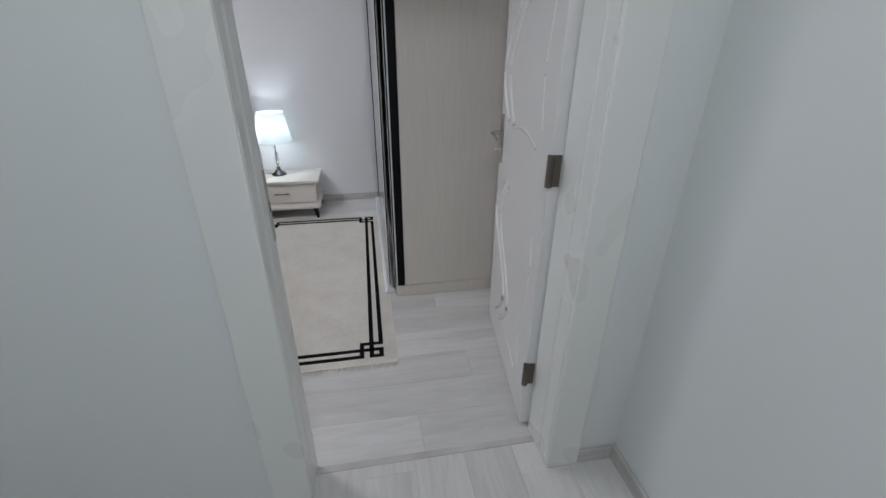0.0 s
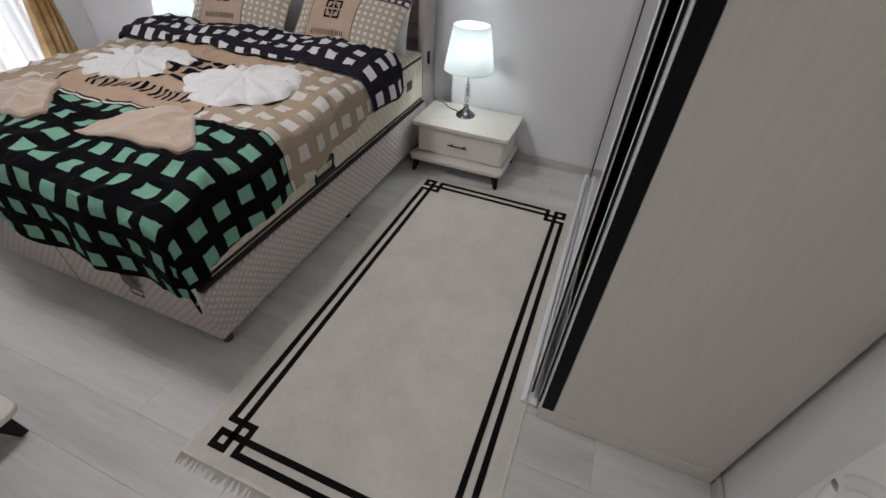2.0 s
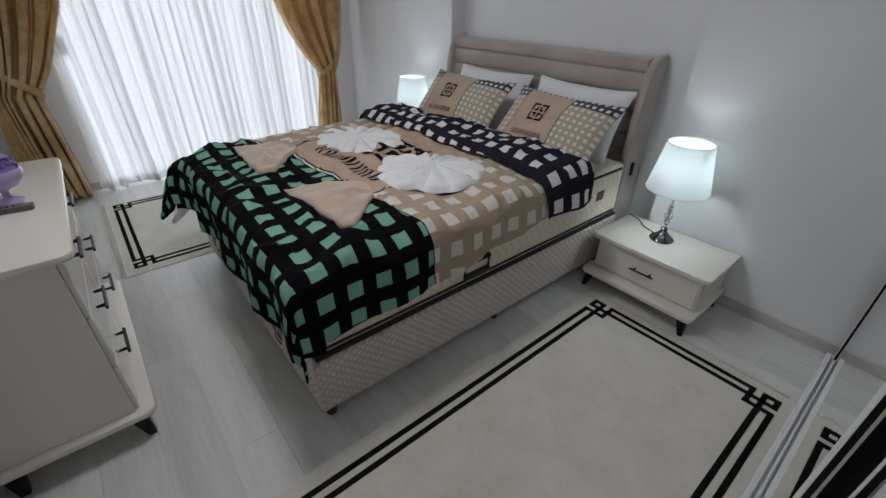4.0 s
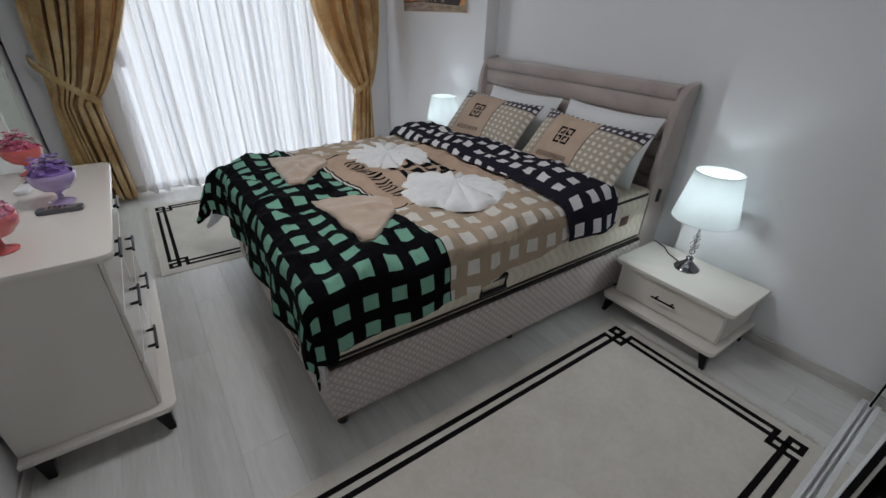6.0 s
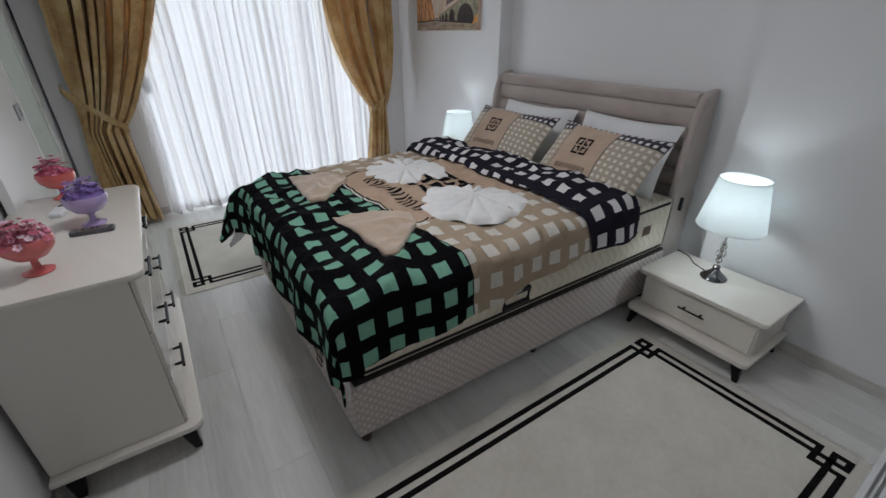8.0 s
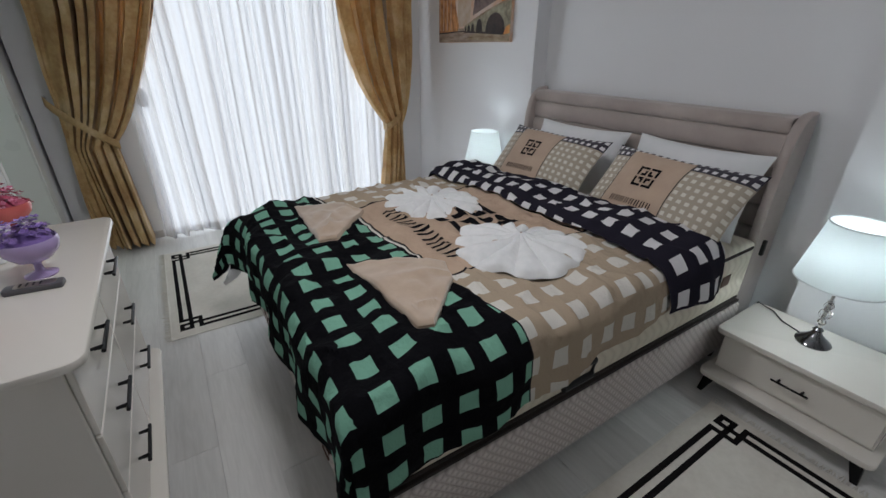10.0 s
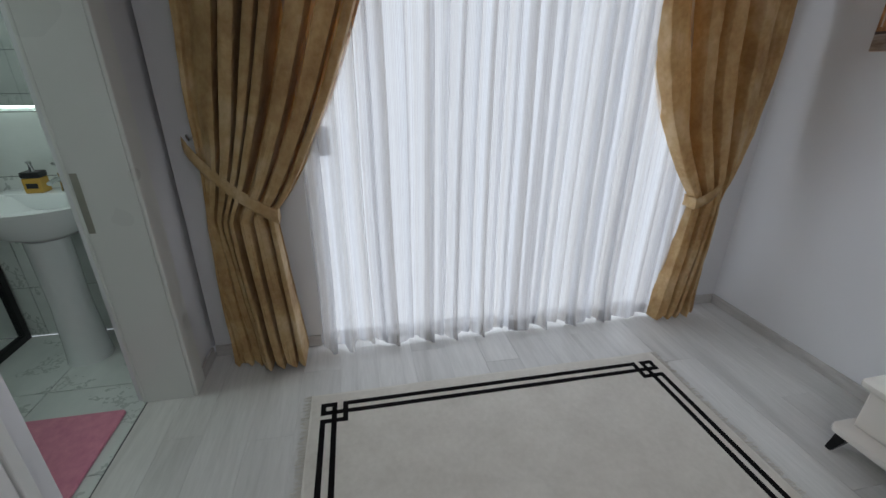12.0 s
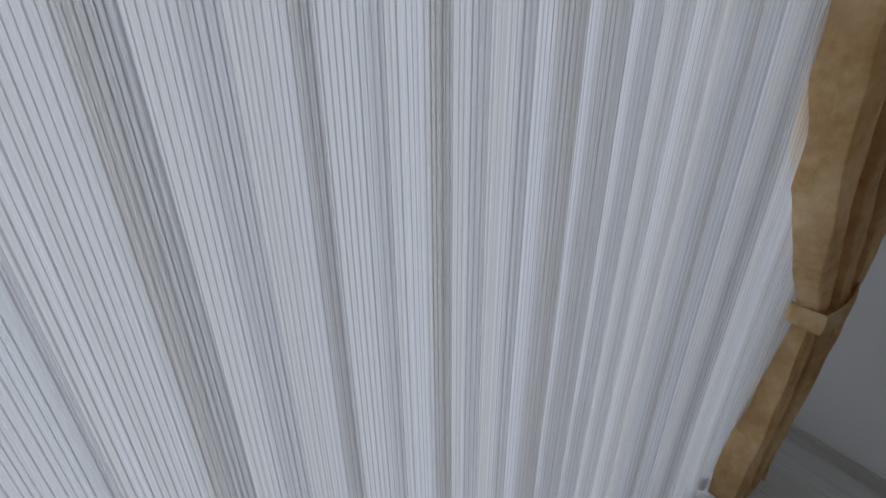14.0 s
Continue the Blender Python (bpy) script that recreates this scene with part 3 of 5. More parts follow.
part("bottle", box(-0.035, 0.035, -0.04, 0.04, 0.0, 0.075, 0.006), "amber", soap)
part("cap", box(-0.036, 0.036, -0.041, 0.041, 0.075, 0.105, 0.006), "rubber", soap, "dark band")
part("pump", tube([(0, 0, 0.105), (0, 0, 0.15), (0.03, 0.01, 0.152)], [0.012, 0.009, 0.006], 10), "chrome", soap, smooth=True)
part("label_bars", box(0.0352, 0.0358, -0.025, 0.025, 0.025, 0.05), "rubber", soap)
cab = thing("mirror_cabinet", "mirror cabinet with dark frame over the basin", "mirror cabinet", (BW, 0.42, 1.29))
part("body", box(0.0, 0.02, -0.45, 0.40, 0.0, 0.75, 0.002), "trim", cab)
part("mirror", box(0.0205, 0.024, -0.45, 0.40, 0.0, 0.75), "mirror", cab)
M["led"] = Mat("led_strip", (0.9, 1, 0.96), 0.5).m
M["led"].node_tree.nodes["Principled BSDF"].inputs["Emission Color"].default_value = (0.8, 1.0, 0.92, 1)
M["led"].node_tree.nodes["Principled BSDF"].inputs["Emission Strength"].default_value = 6
part("led_strip", box(0.002, 0.012, -0.44, 0.39, -0.008, -0.002), "led", cab, "lit strip under the cabinet")
shower = thing("shower_screen", "dark framed shower screen beside the basin", "shower screen")
part("post", box(BW + 0.01, BW + 0.05, -0.02, 0.02, 0, 2.0, 0.003), "rubber", shower)
part("sill", box(BW + 0.05, -3.6, -0.02, 0.02, 0, 0.04, 0.003), "rubber", shower)
part("pane", box(BW + 0.05, -3.6, -0.004, 0.004, 0.04, 2.0), "glass", shower)
M["pink"] = fabric("pink_bath_mat", (0.62, 0.20, 0.30), (0.74, 0.28, 0.38), 120, 0.6, 0.95, 30)
mat_th = part("bath_mat", prism(rounded(-4.10, -3.55, 0.38, 0.84, 0.02), 0.0, 0.016, None, 0.005), "pink", None, "pink bath mat on the tiled floor", category="bath mat")

# ---- balcony window ----
win = thing("window_1", "white framed balcony window behind the net curtain", "window", kind="structure")
for y0, y1 in ((1.70, 1.77), (3.91, 3.98)):
    part("stile", box(WEST - 0.075, WEST - 0.007, y0, y1, 0.021, 2.32, 0.004), "pvc", win)
for z0, z1 in ((0.021, 0.035), (2.25, 2.32)):
    part("rail", box(WEST - 0.075, WEST - 0.012, 1.77, 3.91, z0, z1, 0.004), "pvc", win)
for y0, y1 in ((1.77, 3.91),):
    p = part("pane", box(WEST - 0.048, WEST - 0.042, y0, y1, 0.035, 2.25), "glass", win)
    p.visible_shadow = False
part("handle", box(WEST - 0.006, WEST + 0.022, 1.775, 1.84, 1.08, 1.22, 0.008), "grey_pvc", win, "grey window handle box")
part("sill", box(WEST - 0.075, WEST, 1.70, 3.98, -0.012, 0.02, 0.004), "trim", win)

# ---- wardrobe ----
def wardrobe():
    w = thing("wardrobe", "beige wood-grain wardrobe with sliding mirror doors and black profiles", "wardrobe")
    x0, x1, y0, y1 = 0.270, 0.886, 2.383, 4.28
    part("side_panel", box(x0 + 0.053, x1, y0, y0 + 0.03, 0.075, 2.35, 0.002), "wardrobe", w)
    part("plinth", box(x0, x1, y0 - 0.004, y0 + 0.03, 0.0, 0.074, 0.002), "wardrobe", w)
    part("side_panel", box(x0 + 0.06, x1, y1 - 0.03, y1, 0.0, 2.35, 0.002), "wardrobe", w)
    part("back_panel", box(x1 - 0.02, x1 - 0.002, y0 + 0.03, y1 - 0.03, 0.0, 2.35), "wardrobe", w)
    part("top_panel", box(x0 + 0.06, x1, y0 + 0.03, y1 - 0.03, 2.32, 2.35), "wardrobe", w)
    part("floor_panel", box(x0 + 0.06, x1 - 0.03, y0 + 0.03, y1 - 0.03, 0.02, 0.06), "wardrobe", w)
    part("edge_profile", box(x0 + 0.008, x0 + 0.052, y0 - 0.004, y0 + 0.028, 0.076, 2.36, 0.002), "black_gloss", w, "black vertical edge profile")
    part("edge_strip", box(x0 + 0.003, x0 + 0.0078, y0 - 0.003, y0 + 0.027, 0.076, 2.36, 0.001), "pvc", w, "thin white strip along the black profile")
    part("edge_profile", box(x0 - 0.02, x0 + 0.03, y1 - 0.030, y1, 0.05, 2.36, 0.002), "black_gloss", w, "black vertical edge profile")
    # bottom track with raised ribs
    part("track", box(0.198, 0.262, y0 + 0.031, y1 - 0.001, 0.0, 0.020, 0.003), "pvc", w, "white bottom track")
    for x in (0.212,):
        part("track_rib", box(x, x + 0.007, y0 + 0.032, y1 - 0.05, 0.0205, 0.036, 0.001), "pvc", w)
    part("track", box(0.215, 0.365, y0 + 0.03, y1 - 0.031, 2.30, 2.36, 0.003), "pvc", w, "white top track")
    # two sliding doors, both with a mirror; the far one has its leading stile over the near one
    for xa, ya, yb, proud, sw in ((0.268, y0 + 0.036, 3.56, 0.006, 0.012), (0.2330, 2.448, 4.24, 0.006, 0.045)):
        d = part("sliding_door", box(xa + 0.004, xa + 0.008, ya, yb, 0.04, 2.30), "wardrobe", w, "mirrored sliding door in a white frame")
        part("mirror", box(xa + 0.0005, xa + 0.0035, ya + sw, yb - 0.045, 0.05, 2.27), "mirror", d)
        for a, b in ((ya, ya + sw), (yb - 0.045, yb)):
            part("stile", box(xa - proud, xa + 0.0035, a, b, 0.04, 2.30, 0.002), "pvc", d)
            for e in (a - 0.0045, b + 0.0005):
                part("black_strip", box(xa - 0.004, xa + 0.0035, e, e + 0.004, 0.05, 2.27), "black_gloss", d)
        for a, b in ((0.04, 0.05), (2.27, 2.30)):
            part("rail", box(xa - 0.003, xa + 0.0035, ya + sw, yb - 0.045, a, b, 0.001), "pvc", d)
    return w


wardrobe()


# ---- rugs ----
def rug(name, cx, cy, w, l, label):
    r = thing(name, label, "rug", (cx, cy, 0))
    x1, y1 = w / 2, l / 2
    part("woven_field", sheet(30, 60, lambda a, b: (-x1 + w * a, -y1 + l * b, 0.0075 + 0.0012 * wave(7 * a + cx, 9 * b) - (0.004 if a in (0, 1) or b in (0, 1) else 0))), "rug", r, smooth=True)
    part("backing", box(-x1 + 0.002, x1 - 0.002, -y1 + 0.002, y1 - 0.002, 0.0005, 0.0045), "fringe", r)
    bm = bmesh.new()
    t, z = 0.0235, 0.0098

    def bar(xa, xb, ya, yb):
        box(min(xa, xb), max(xa, xb), min(ya, yb), max(ya, yb), 0.006, z, bm=bm)

    mx, my = 0.070, 0.050  # margins of the pattern
    P0 = 0.050               # from line to line
    A, B = P0 + t, 2 * P0 + t
    for sx in (-1, 1):
        for sy in (-1, 1):
            def P(u, v):
                return sx * (x1 - mx - u), sy * (y1 - my - v)

            def rect(u0, u1, v0, v1):
                a, b = P(u0, v0), P(u1, v1)
                bar(a[0], b[0], a[1], b[1])

            def ring(u0, u1, v0, v1):
                rect(u0, u1, v0, v0 + t), rect(u0, u1, v1 - t, v1), rect(u0, u0 + t, v0 + t, v1 - t), rect(u1 - t, u1, v0 + t, v1 - t)

            ring(0, A, 0, A)                 # small square at the tip
            ring(P0, B, P0, B)               # second square, linked to the first
            # outer lines stop short of the tip and turn in to the second square
            rect(B - t, B, 0.0, P0)
            rect(0.0, P0, B - t, B)
    for sx in (-1, 1):   # long lines, outer and inner
        for u in (0.0, P0):
            a = sx * (x1 - mx - u)
            bar(a, a - sx * t, -(y1 - my - B), y1 - my - B)
    for sy in (-1, 1):
        for v in (0.0, P0):
            a = sy * (y1 - my - v)
            bar(-(x1 - mx - B), x1 - mx - B, a, a - sy * t)
    part("border", bm, "rug_line", r, "black line border with linked corner squares")
    bm = bmesh.new()
    rnd = random.Random(5)
    for sy in (-1, 1):
        n = int(w / 0.0065)
        for i in range(n):
            x = -x1 + w * (i + 0.5) / n
            ln, dx = 0.022 + 0.018 * rnd.random(), 0.022 * (rnd.random() - 0.5)
            zz = 0.0025 + 0.002 * rnd.random()
            vs = [bm.verts.new(p) for p in ((x - 0.0022, sy * (y1 - 0.001), zz), (x + 0.0022, sy * (y1 - 0.001), zz), (x + dx + 0.0014, sy * (y1 + ln), 0.0015), (x + dx - 0.0014, sy * (y1 + ln), 0.0015), (x, sy * (y1 - 0.001), zz + 0.003), (x + dx, sy * (y1 + ln), 0.003))]
            bm.faces.new((vs[0], vs[3], vs[5], vs[4]))
            bm.faces.new((vs[4], vs[5], vs[2], vs[1]))
    part("fringe", bm, "fringe", r, "cream thread fringe", kind="stuff")
    return r


rug("rug", -0.312, 2.782, 1.080, 2.044, "cream runner rug with black line border beside the bed")
rug("rug", -3.380, 2.589, 1.312, 1.845, "cream rug with black line border by the window")


# ---- bed ----
BX, BHW = -1.835, 0.835
FOOT, HEAD = 2.15, 4.20
HBX = -1.890              # middle of the headboard, a little wider than the bed


def bed():
    b = thing("bed", "double bed with quilted beige base and channelled blush velvet headboard", "bed")
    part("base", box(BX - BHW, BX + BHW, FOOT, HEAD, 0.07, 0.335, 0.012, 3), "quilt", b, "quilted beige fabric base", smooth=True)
    # dark strip set into the gap between base and mattress
    part("base_rim", box(BX - BHW + 0.012, BX + BHW - 0.012, FOOT + 0.012, HEAD, 0.336, 0.352, 0.004), "piping", b)
    part("seam", box(BX - 0.002, BX + 0.002, FOOT - 0.0015, FOOT, 0.08, 0.33), "leather", b)
    for x in (BX - BHW + 0.05, BX + BHW - 0.05):
        for y in (FOOT + 0.05, HEAD - 0.06):
            part("leg", lathe([(0.0, 0.0), (0.022, 0.0), (0.034, 0.07), (0.0, 0.07)], 16, None, Matrix.Translation((x, y, 0))), "dark_wood", b, smooth=True)
    for x in (BX - BHW + 0.06, BX, BX + BHW - 0.06):
        part("leg", lathe([(0.0, 0.0), (0.02, 0.0), (0.028, 0.07), (0.0, 0.07)], 16, None, Matrix.Translation((x, 3.18, 0))), "rubber", b, smooth=True)
    for x in (-1.385, -2.295):
        s = part("pull_strap", sheet(2, 12, lambda a, c: (x - 0.035 + 0.07 * a, FOOT - 0.004 - 0.018 * math.sin(math.pi * c) ** 0.6, 0.33 - 0.115 * c)), "leather", b, "brown leather pull strap")
        part("ring", tube([(x - 0.033, FOOT - 0.012, 0.225), (x + 0.033, FOOT - 0.012, 0.225), (x + 0.033, FOOT - 0.016, 0.195), (x - 0.033, FOOT - 0.016, 0.195)], 0.003, 6, close=True), "leather", s)
    # headboard: horizontal padded channels between two wings
    y_back, y_front = 4.415, 4.315
    zs = [0.24 + 0.115 * i for i in range(9)] + [1.234]
    for z0, z1 in zip(zs, zs[1:]):
        prof = []
        for i in range(13):
            a = math.pi * i / 12
            prof.append((y_front + 0.016 - 0.046 * math.sin(a) ** 0.4, z0 + (z1 - z0) * (0.5 - 0.5 * math.cos(a))))
        xa, xb = HBX - 0.814, HBX + 0.814
        bm = sheet(24, 12, lambda a, c: (xa + (xb - xa) * a, prof[round(c * 12)][0] + 0.003 * wave(9 * a, z0 * 7, c), prof[round(c * 12)][1]))
        part("channel", bm, "velvet", b, smooth=True)
    part("back_panel", box(HBX - 0.832, HBX + 0.832, y_front + 0.012, y_back, 0.05, 1.235, 0.01), "velvet", b, smooth=True)
    for side in (-1, 1):
        xa = HBX + side * 0.814
        out = [(4.195, 0.04), (4.222, 0.90), (4.240, 1.08), (4.262, 1.165), (4.295, 1.22), (4.345, 1.250), (y_back, 1.257), (y_back, 0.04)]
        bm = prism(out, 0, 0.052, Matrix.Translation((xa if side > 0 else xa - 0.052, 0, 0)) @ Matrix(((0, 0, 1, 0), (1, 0, 0, 0), (0, 1, 0, 0), (0, 0, 0, 1))), 0.016)
        part("wing", bm, "velvet", b, smooth=True)
    return b


bed()

mat = thing("mattress", "cream stitched mattress with dark piping, on the bed base", "mattress")
part("body", box(BX - 0.820, BX + 0.820, FOOT + 0.015, HEAD - 0.01, 0.353, 0.68, 0.028, 4), "mattress_border", mat, smooth=True)
for z in (0.385, 0.655):
    pts = [(x, y, z) for x, y in rounded(BX - 0.821, BX + 0.821, FOOT + 0.014, HEAD - 0.009, 0.06, 5)]
    part("piping", tube(pts, 0.0075, 6, close=True), "piping", mat, "dark brown piping")
handle = part("handle", tube([(BX + 0.830, 2.90, 0.412), (BX + 0.830, 2.90, 0.480), (BX + 0.830, 3.05, 0.480), (BX + 0.830, 3.05, 0.412)], 0.013, 8, close=True), "rubber", mat, "black rectangular side handle")
part("tag", box(BX + 0.8205, BX + 0.824, 3.93, 4.00, 0.50, 0.555), "leather", mat, "brown leather tag")


# ---- duvet ----
def hang(a, r=0.075):
    """How far outwards and how far down a cloth lies that runs a metres past an edge."""
    if a <= 0:
        return 0.0, 0.0
    if a < r * math.pi / 2:
        return r * math.sin(a / r), r * (1 - math.cos(a / r))
    d = a - r * math.pi / 2
    return r + 0.03 * min(d, 0.3), r + d


TOPZ, HX, HY = 0.722, 0.765, FOOT + 0.045


def cover(s, q, lift=0.0):
    """Place of a point of the bed cover: s metres across from the bed's middle line, q metres from the foot edge towards the head."""
    ox, dx = hang(abs(s) - HX)
    oy, dy = hang(-q)
    sg = 1 if s > 0 else -1
    drop = math.hypot(dx, dy) if dx and dy else dx + dy
    soft = 0.020 * wave(3.1 * s, 3.3 * q, 1.0) + 0.016 * wave(8 * s, 7 * q, 4.0) + 0.014 * (abs(wave(5 * s + 2 * q, 11 * q - 4 * s, 8.0)) ** 1.5) + 0.004 * wave(19 * s + 5 * q, 16 * q, 2.0)
    ridge = 0.012 * math.sin(9 * s + 14 * q + 3 * wave(2 * s, 2 * q)) * max(0.0, 1 - abs(q - 0.1) * 1.4)
    crease = max(0.0, 1 - 3.2 * abs(wave(2.3 * s + 1.6 * q, 3.2 * q - 1.3 * s, 8.0))) ** 2 * max(0.0, 0.35 + wave(2.1 * s, 2.0 * q, 15.0))
    soft += 0.030 * crease + 0.012 * max(0.0, 1 - 4 * abs(wave(5.2 * s - 3.1 * q, 6.0 * q + 2.2 * s, 21.0))) ** 2
    on_top = max(0.0, 1 - drop / 0.12)
    crown = 0.022 * (1 - (s / 0.9) ** 2) - (0.022 + 0.016 * min(1.0, max(0.0, -s) / 0.7)) * math.exp(-max(q, 0.0) / 0.20)
    ripple = 0.016 * math.sin(17 * q + 2 * s) * min(1, dx / 0.2) if dx > dy else 0.018 * math.sin(15 * s + 1.3) * min(1, dy / 0.25)
    x = BX + sg * (min(abs(s), HX) + ox + lift * min(1, dx * 8) + (ripple + 0.5 * soft if dx > dy else 0))
    y = HY + max(q, 0) - oy - lift * min(1, dy * 8) - (ripple + 0.5 * soft if dy >= dx and dy > 0 else 0)
    z = TOPZ + on_top * (soft + ridge + crown) - drop + lift * on_top
    if s < 0 and dx and dy:   # the free corner stands off the bed
        flap = min(dx, dy)
        off = lift * min(1.0, 12 * flap)
        x, y, z = x - 0.28 * flap - off, y - 0.50 * flap - off, z + 0.03 * flap
    return x, y, z


def side_over(q):
    """Overhang of the duvet beside the bed, less towards the head."""
    return 0.306 - 0.065 * max(q, 0) + 0.018 * math.sin(4 * q) + 0.010 * math.sin(15 * q) + (0.04 if q < 0 else 0)


def foot_over(s):
    return 0.37 + 0.02 * math.sin(5 * s) + 0.012 * math.sin(13 * s)


def duvet_point(a, b, lift=0.0, grow=0.0):
    s0 = -1 + 2 * a
    q1 = 1.27
    q = -foot_over(s0) - grow + (q1 + foot_over(s0) + grow) * b
    half = HX + side_over(q) + grow
    return s0 * half, q


duvet = thing("duvet", "printed duvet in green-black and tan checks, spread over the bed", "duvet")
bm = sheet(150, 150, lambda a, b: cover(*duvet_point(a, b), 0.012), lambda a, b: duvet_point(a, b))
part("cover", bm, "duvet", duvet, "cotton cover printed in checks round a plain tan panel", smooth=True)
bm = sheet(90, 90, lambda a, b: cover(*duvet_point(a, b, 0, 0.016), -0.018), lambda a, b: duvet_point(a, b))
part("lining", bm, "white_cloth", duvet, "white underside", smooth=True)


def fold_point(a, b):
    s0 = -1 + 2 * a
    return s0 * (HX + 0.20), 1.175 + 0.05 * s0 + 0.40 * b


def fold_place(a, b):
    s, q = fold_point(a, b)
    x, y, z = cover(s, q, 0.028)
    roll = 0.05 * math.sin(math.pi * min(1, b * 1.02)) ** 0.45
    z += roll * max(0.25, 1 - max(0, abs(s) - HX) * 4)
    return x + (roll * 0.5 * (1 if s > 0 else -1) if abs(s) > HX else 0), y, z


bm = sheet(120, 40, fold_place, fold_point)
part("folded_edge", bm, "fold", duvet, "folded back edge in dark navy and white checks", smooth=True)


def patch(u0, u1, v0, v1, bm, place):
    n, m = max(2, int(abs(u1 - u0) / 0.012)), max(2, int(abs(v1 - v0) / 0.012))
    return sheet(n, m, lambda a, b: place(u0 + (u1 - u0) * a, v0 + (v1 - v0) * b), None, bm)


def emblem(place, cu, cv, size, bm):
    """Four square spirals in a block, as plain bars."""
    t = size * 0.115
    h = size / 2
    g = size * 0.045
    for sx in (-1, 1):
        for sy in (-1, 1):
            def bar(a0, a1, b0, b1):
                us = sorted((cu + sx * a0, cu + sx * a1))
                vs = sorted((cv + sy * b0, cv + sy * b1))
                patch(us[0], us[1], vs[0], vs[1], bm, place)
            bar(g, h, h - t, h)
            bar(h - t, h, g, h - t)
            bar(g, g + t, g, h * 0.62)
            bar(g + t, h * 0.6, g, g + t)
    return bm


def bars(place, cu, cv, width, height, bm, n=8):
    """A line of unreadable print as plain upright bars."""
    step = width / n
    for i in range(n):
        u = cu - width / 2 + step * i
        for a0, a1 in ((0.08, 0.27), (0.53, 0.72)):
            patch(u + step * a0, u + step * a1, cv - height / 2, cv + height / 2, bm, place)
    return bm


on_duvet = lambda u, v: cover(u, v, 0.0145)
part("print", bars(on_duvet, 0.02, 0.585, 0.64, 0.085, bmesh.new()), "black_print", duvet, "row of black printed bars")
part("print", emblem(on_duvet, 0.02, 0.88, 0.32, bmesh.new()), "black_print", duvet, "black printed block of square lines")


# ---- pillows ----
def pillow(name, label, w, h, thick, m, material, group, marks=False, seed=0):
    p = thing(name, label, "pillow", group=group)
    p.matrix_world = m

    def place(u, v, side):
        a, b = 2 * u / w, 2 * v / h
        bulge = max(0.0, (1 - abs(a) ** 2.6)) ** 0.55 * max(0.0, (1 - abs(b) ** 2.6)) ** 0.55
        pinch_u, pinch_v = 1 - 0.07 * (1 - b * b), 1 - 0.09 * (1 - a * a)
        wr = 0.006 * wave(9 * u + seed, 9 * v, side) + 0.01 * wave(4 * u + seed, 4 * v, 2 + side)
        return u * pinch_u, v * pinch_v, side * (thick * bulge * (1 + 4 * wr) + (wr * 0.6 if bulge > 0.05 else 0))

    bm = sheet(36, 28, lambda a, b: place((a - 0.5) * w, (b - 0.5) * h, 1), lambda a, b: ((a - 0.5) * w, (b - 0.5) * h))
    bm = sheet(36, 28, lambda a, b: place((0.5 - a) * w, (b - 0.5) * h, -1), lambda a, b: ((0.5 - a) * w, (b - 0.5) * h), bm)
    bmesh.ops.remove_doubles(bm, verts=bm.verts[:], dist=0.0005)
    part("case", bm, material, p, smooth=True)
    if marks:
        front = lambda u, v: Vector(place(u, v, 1)) + Vector((0, 0, 0.0022))
        part("print", bars(front, -0.07, -0.105, 0.25, 0.034, bmesh.new()), "black_print", p, "row of dark printed bars")
        part("print", emblem(front, -0.07, 0.045, 0.118, bmesh.new()), "black_print", p, "dark printed block of square lines")
    return p


def leaning(x, y, z, tilt, yaw=0):
    """A pillow's pose: its face turned to the foot of the bed and leaning back by tilt degrees from upright."""
    return pose(x, y, z, 90 - tilt, 0, yaw)


pillow("pillow", "white pillow leaning on the velvet headboard", 0.70, 0.44, 0.085, leaning(-1.415, 4.135, 0.872, 24, -2), "white_cloth", "white pillows", seed=3)
pillow("pillow", "white pillow leaning on the velvet headboard", 0.70, 0.44, 0.085, leaning(-2.17, 4.135, 0.862, 24, 2), "white_cloth", "white pillows", seed=9)
pillow("pillow", "tan check-printed pillow with a dark block, against a white pillow", 0.75, 0.46, 0.088, leaning(-1.360, 3.85, 0.862, 42, -3), "pillowcase", "printed pillows", True, 5)
pillow("pillow", "tan check-printed pillow with a dark block, against a white pillow", 0.75, 0.46, 0.088, leaning(-2.145, 3.84, 0.866, 42, 2), "pillowcase", "printed pillows", True, 12)


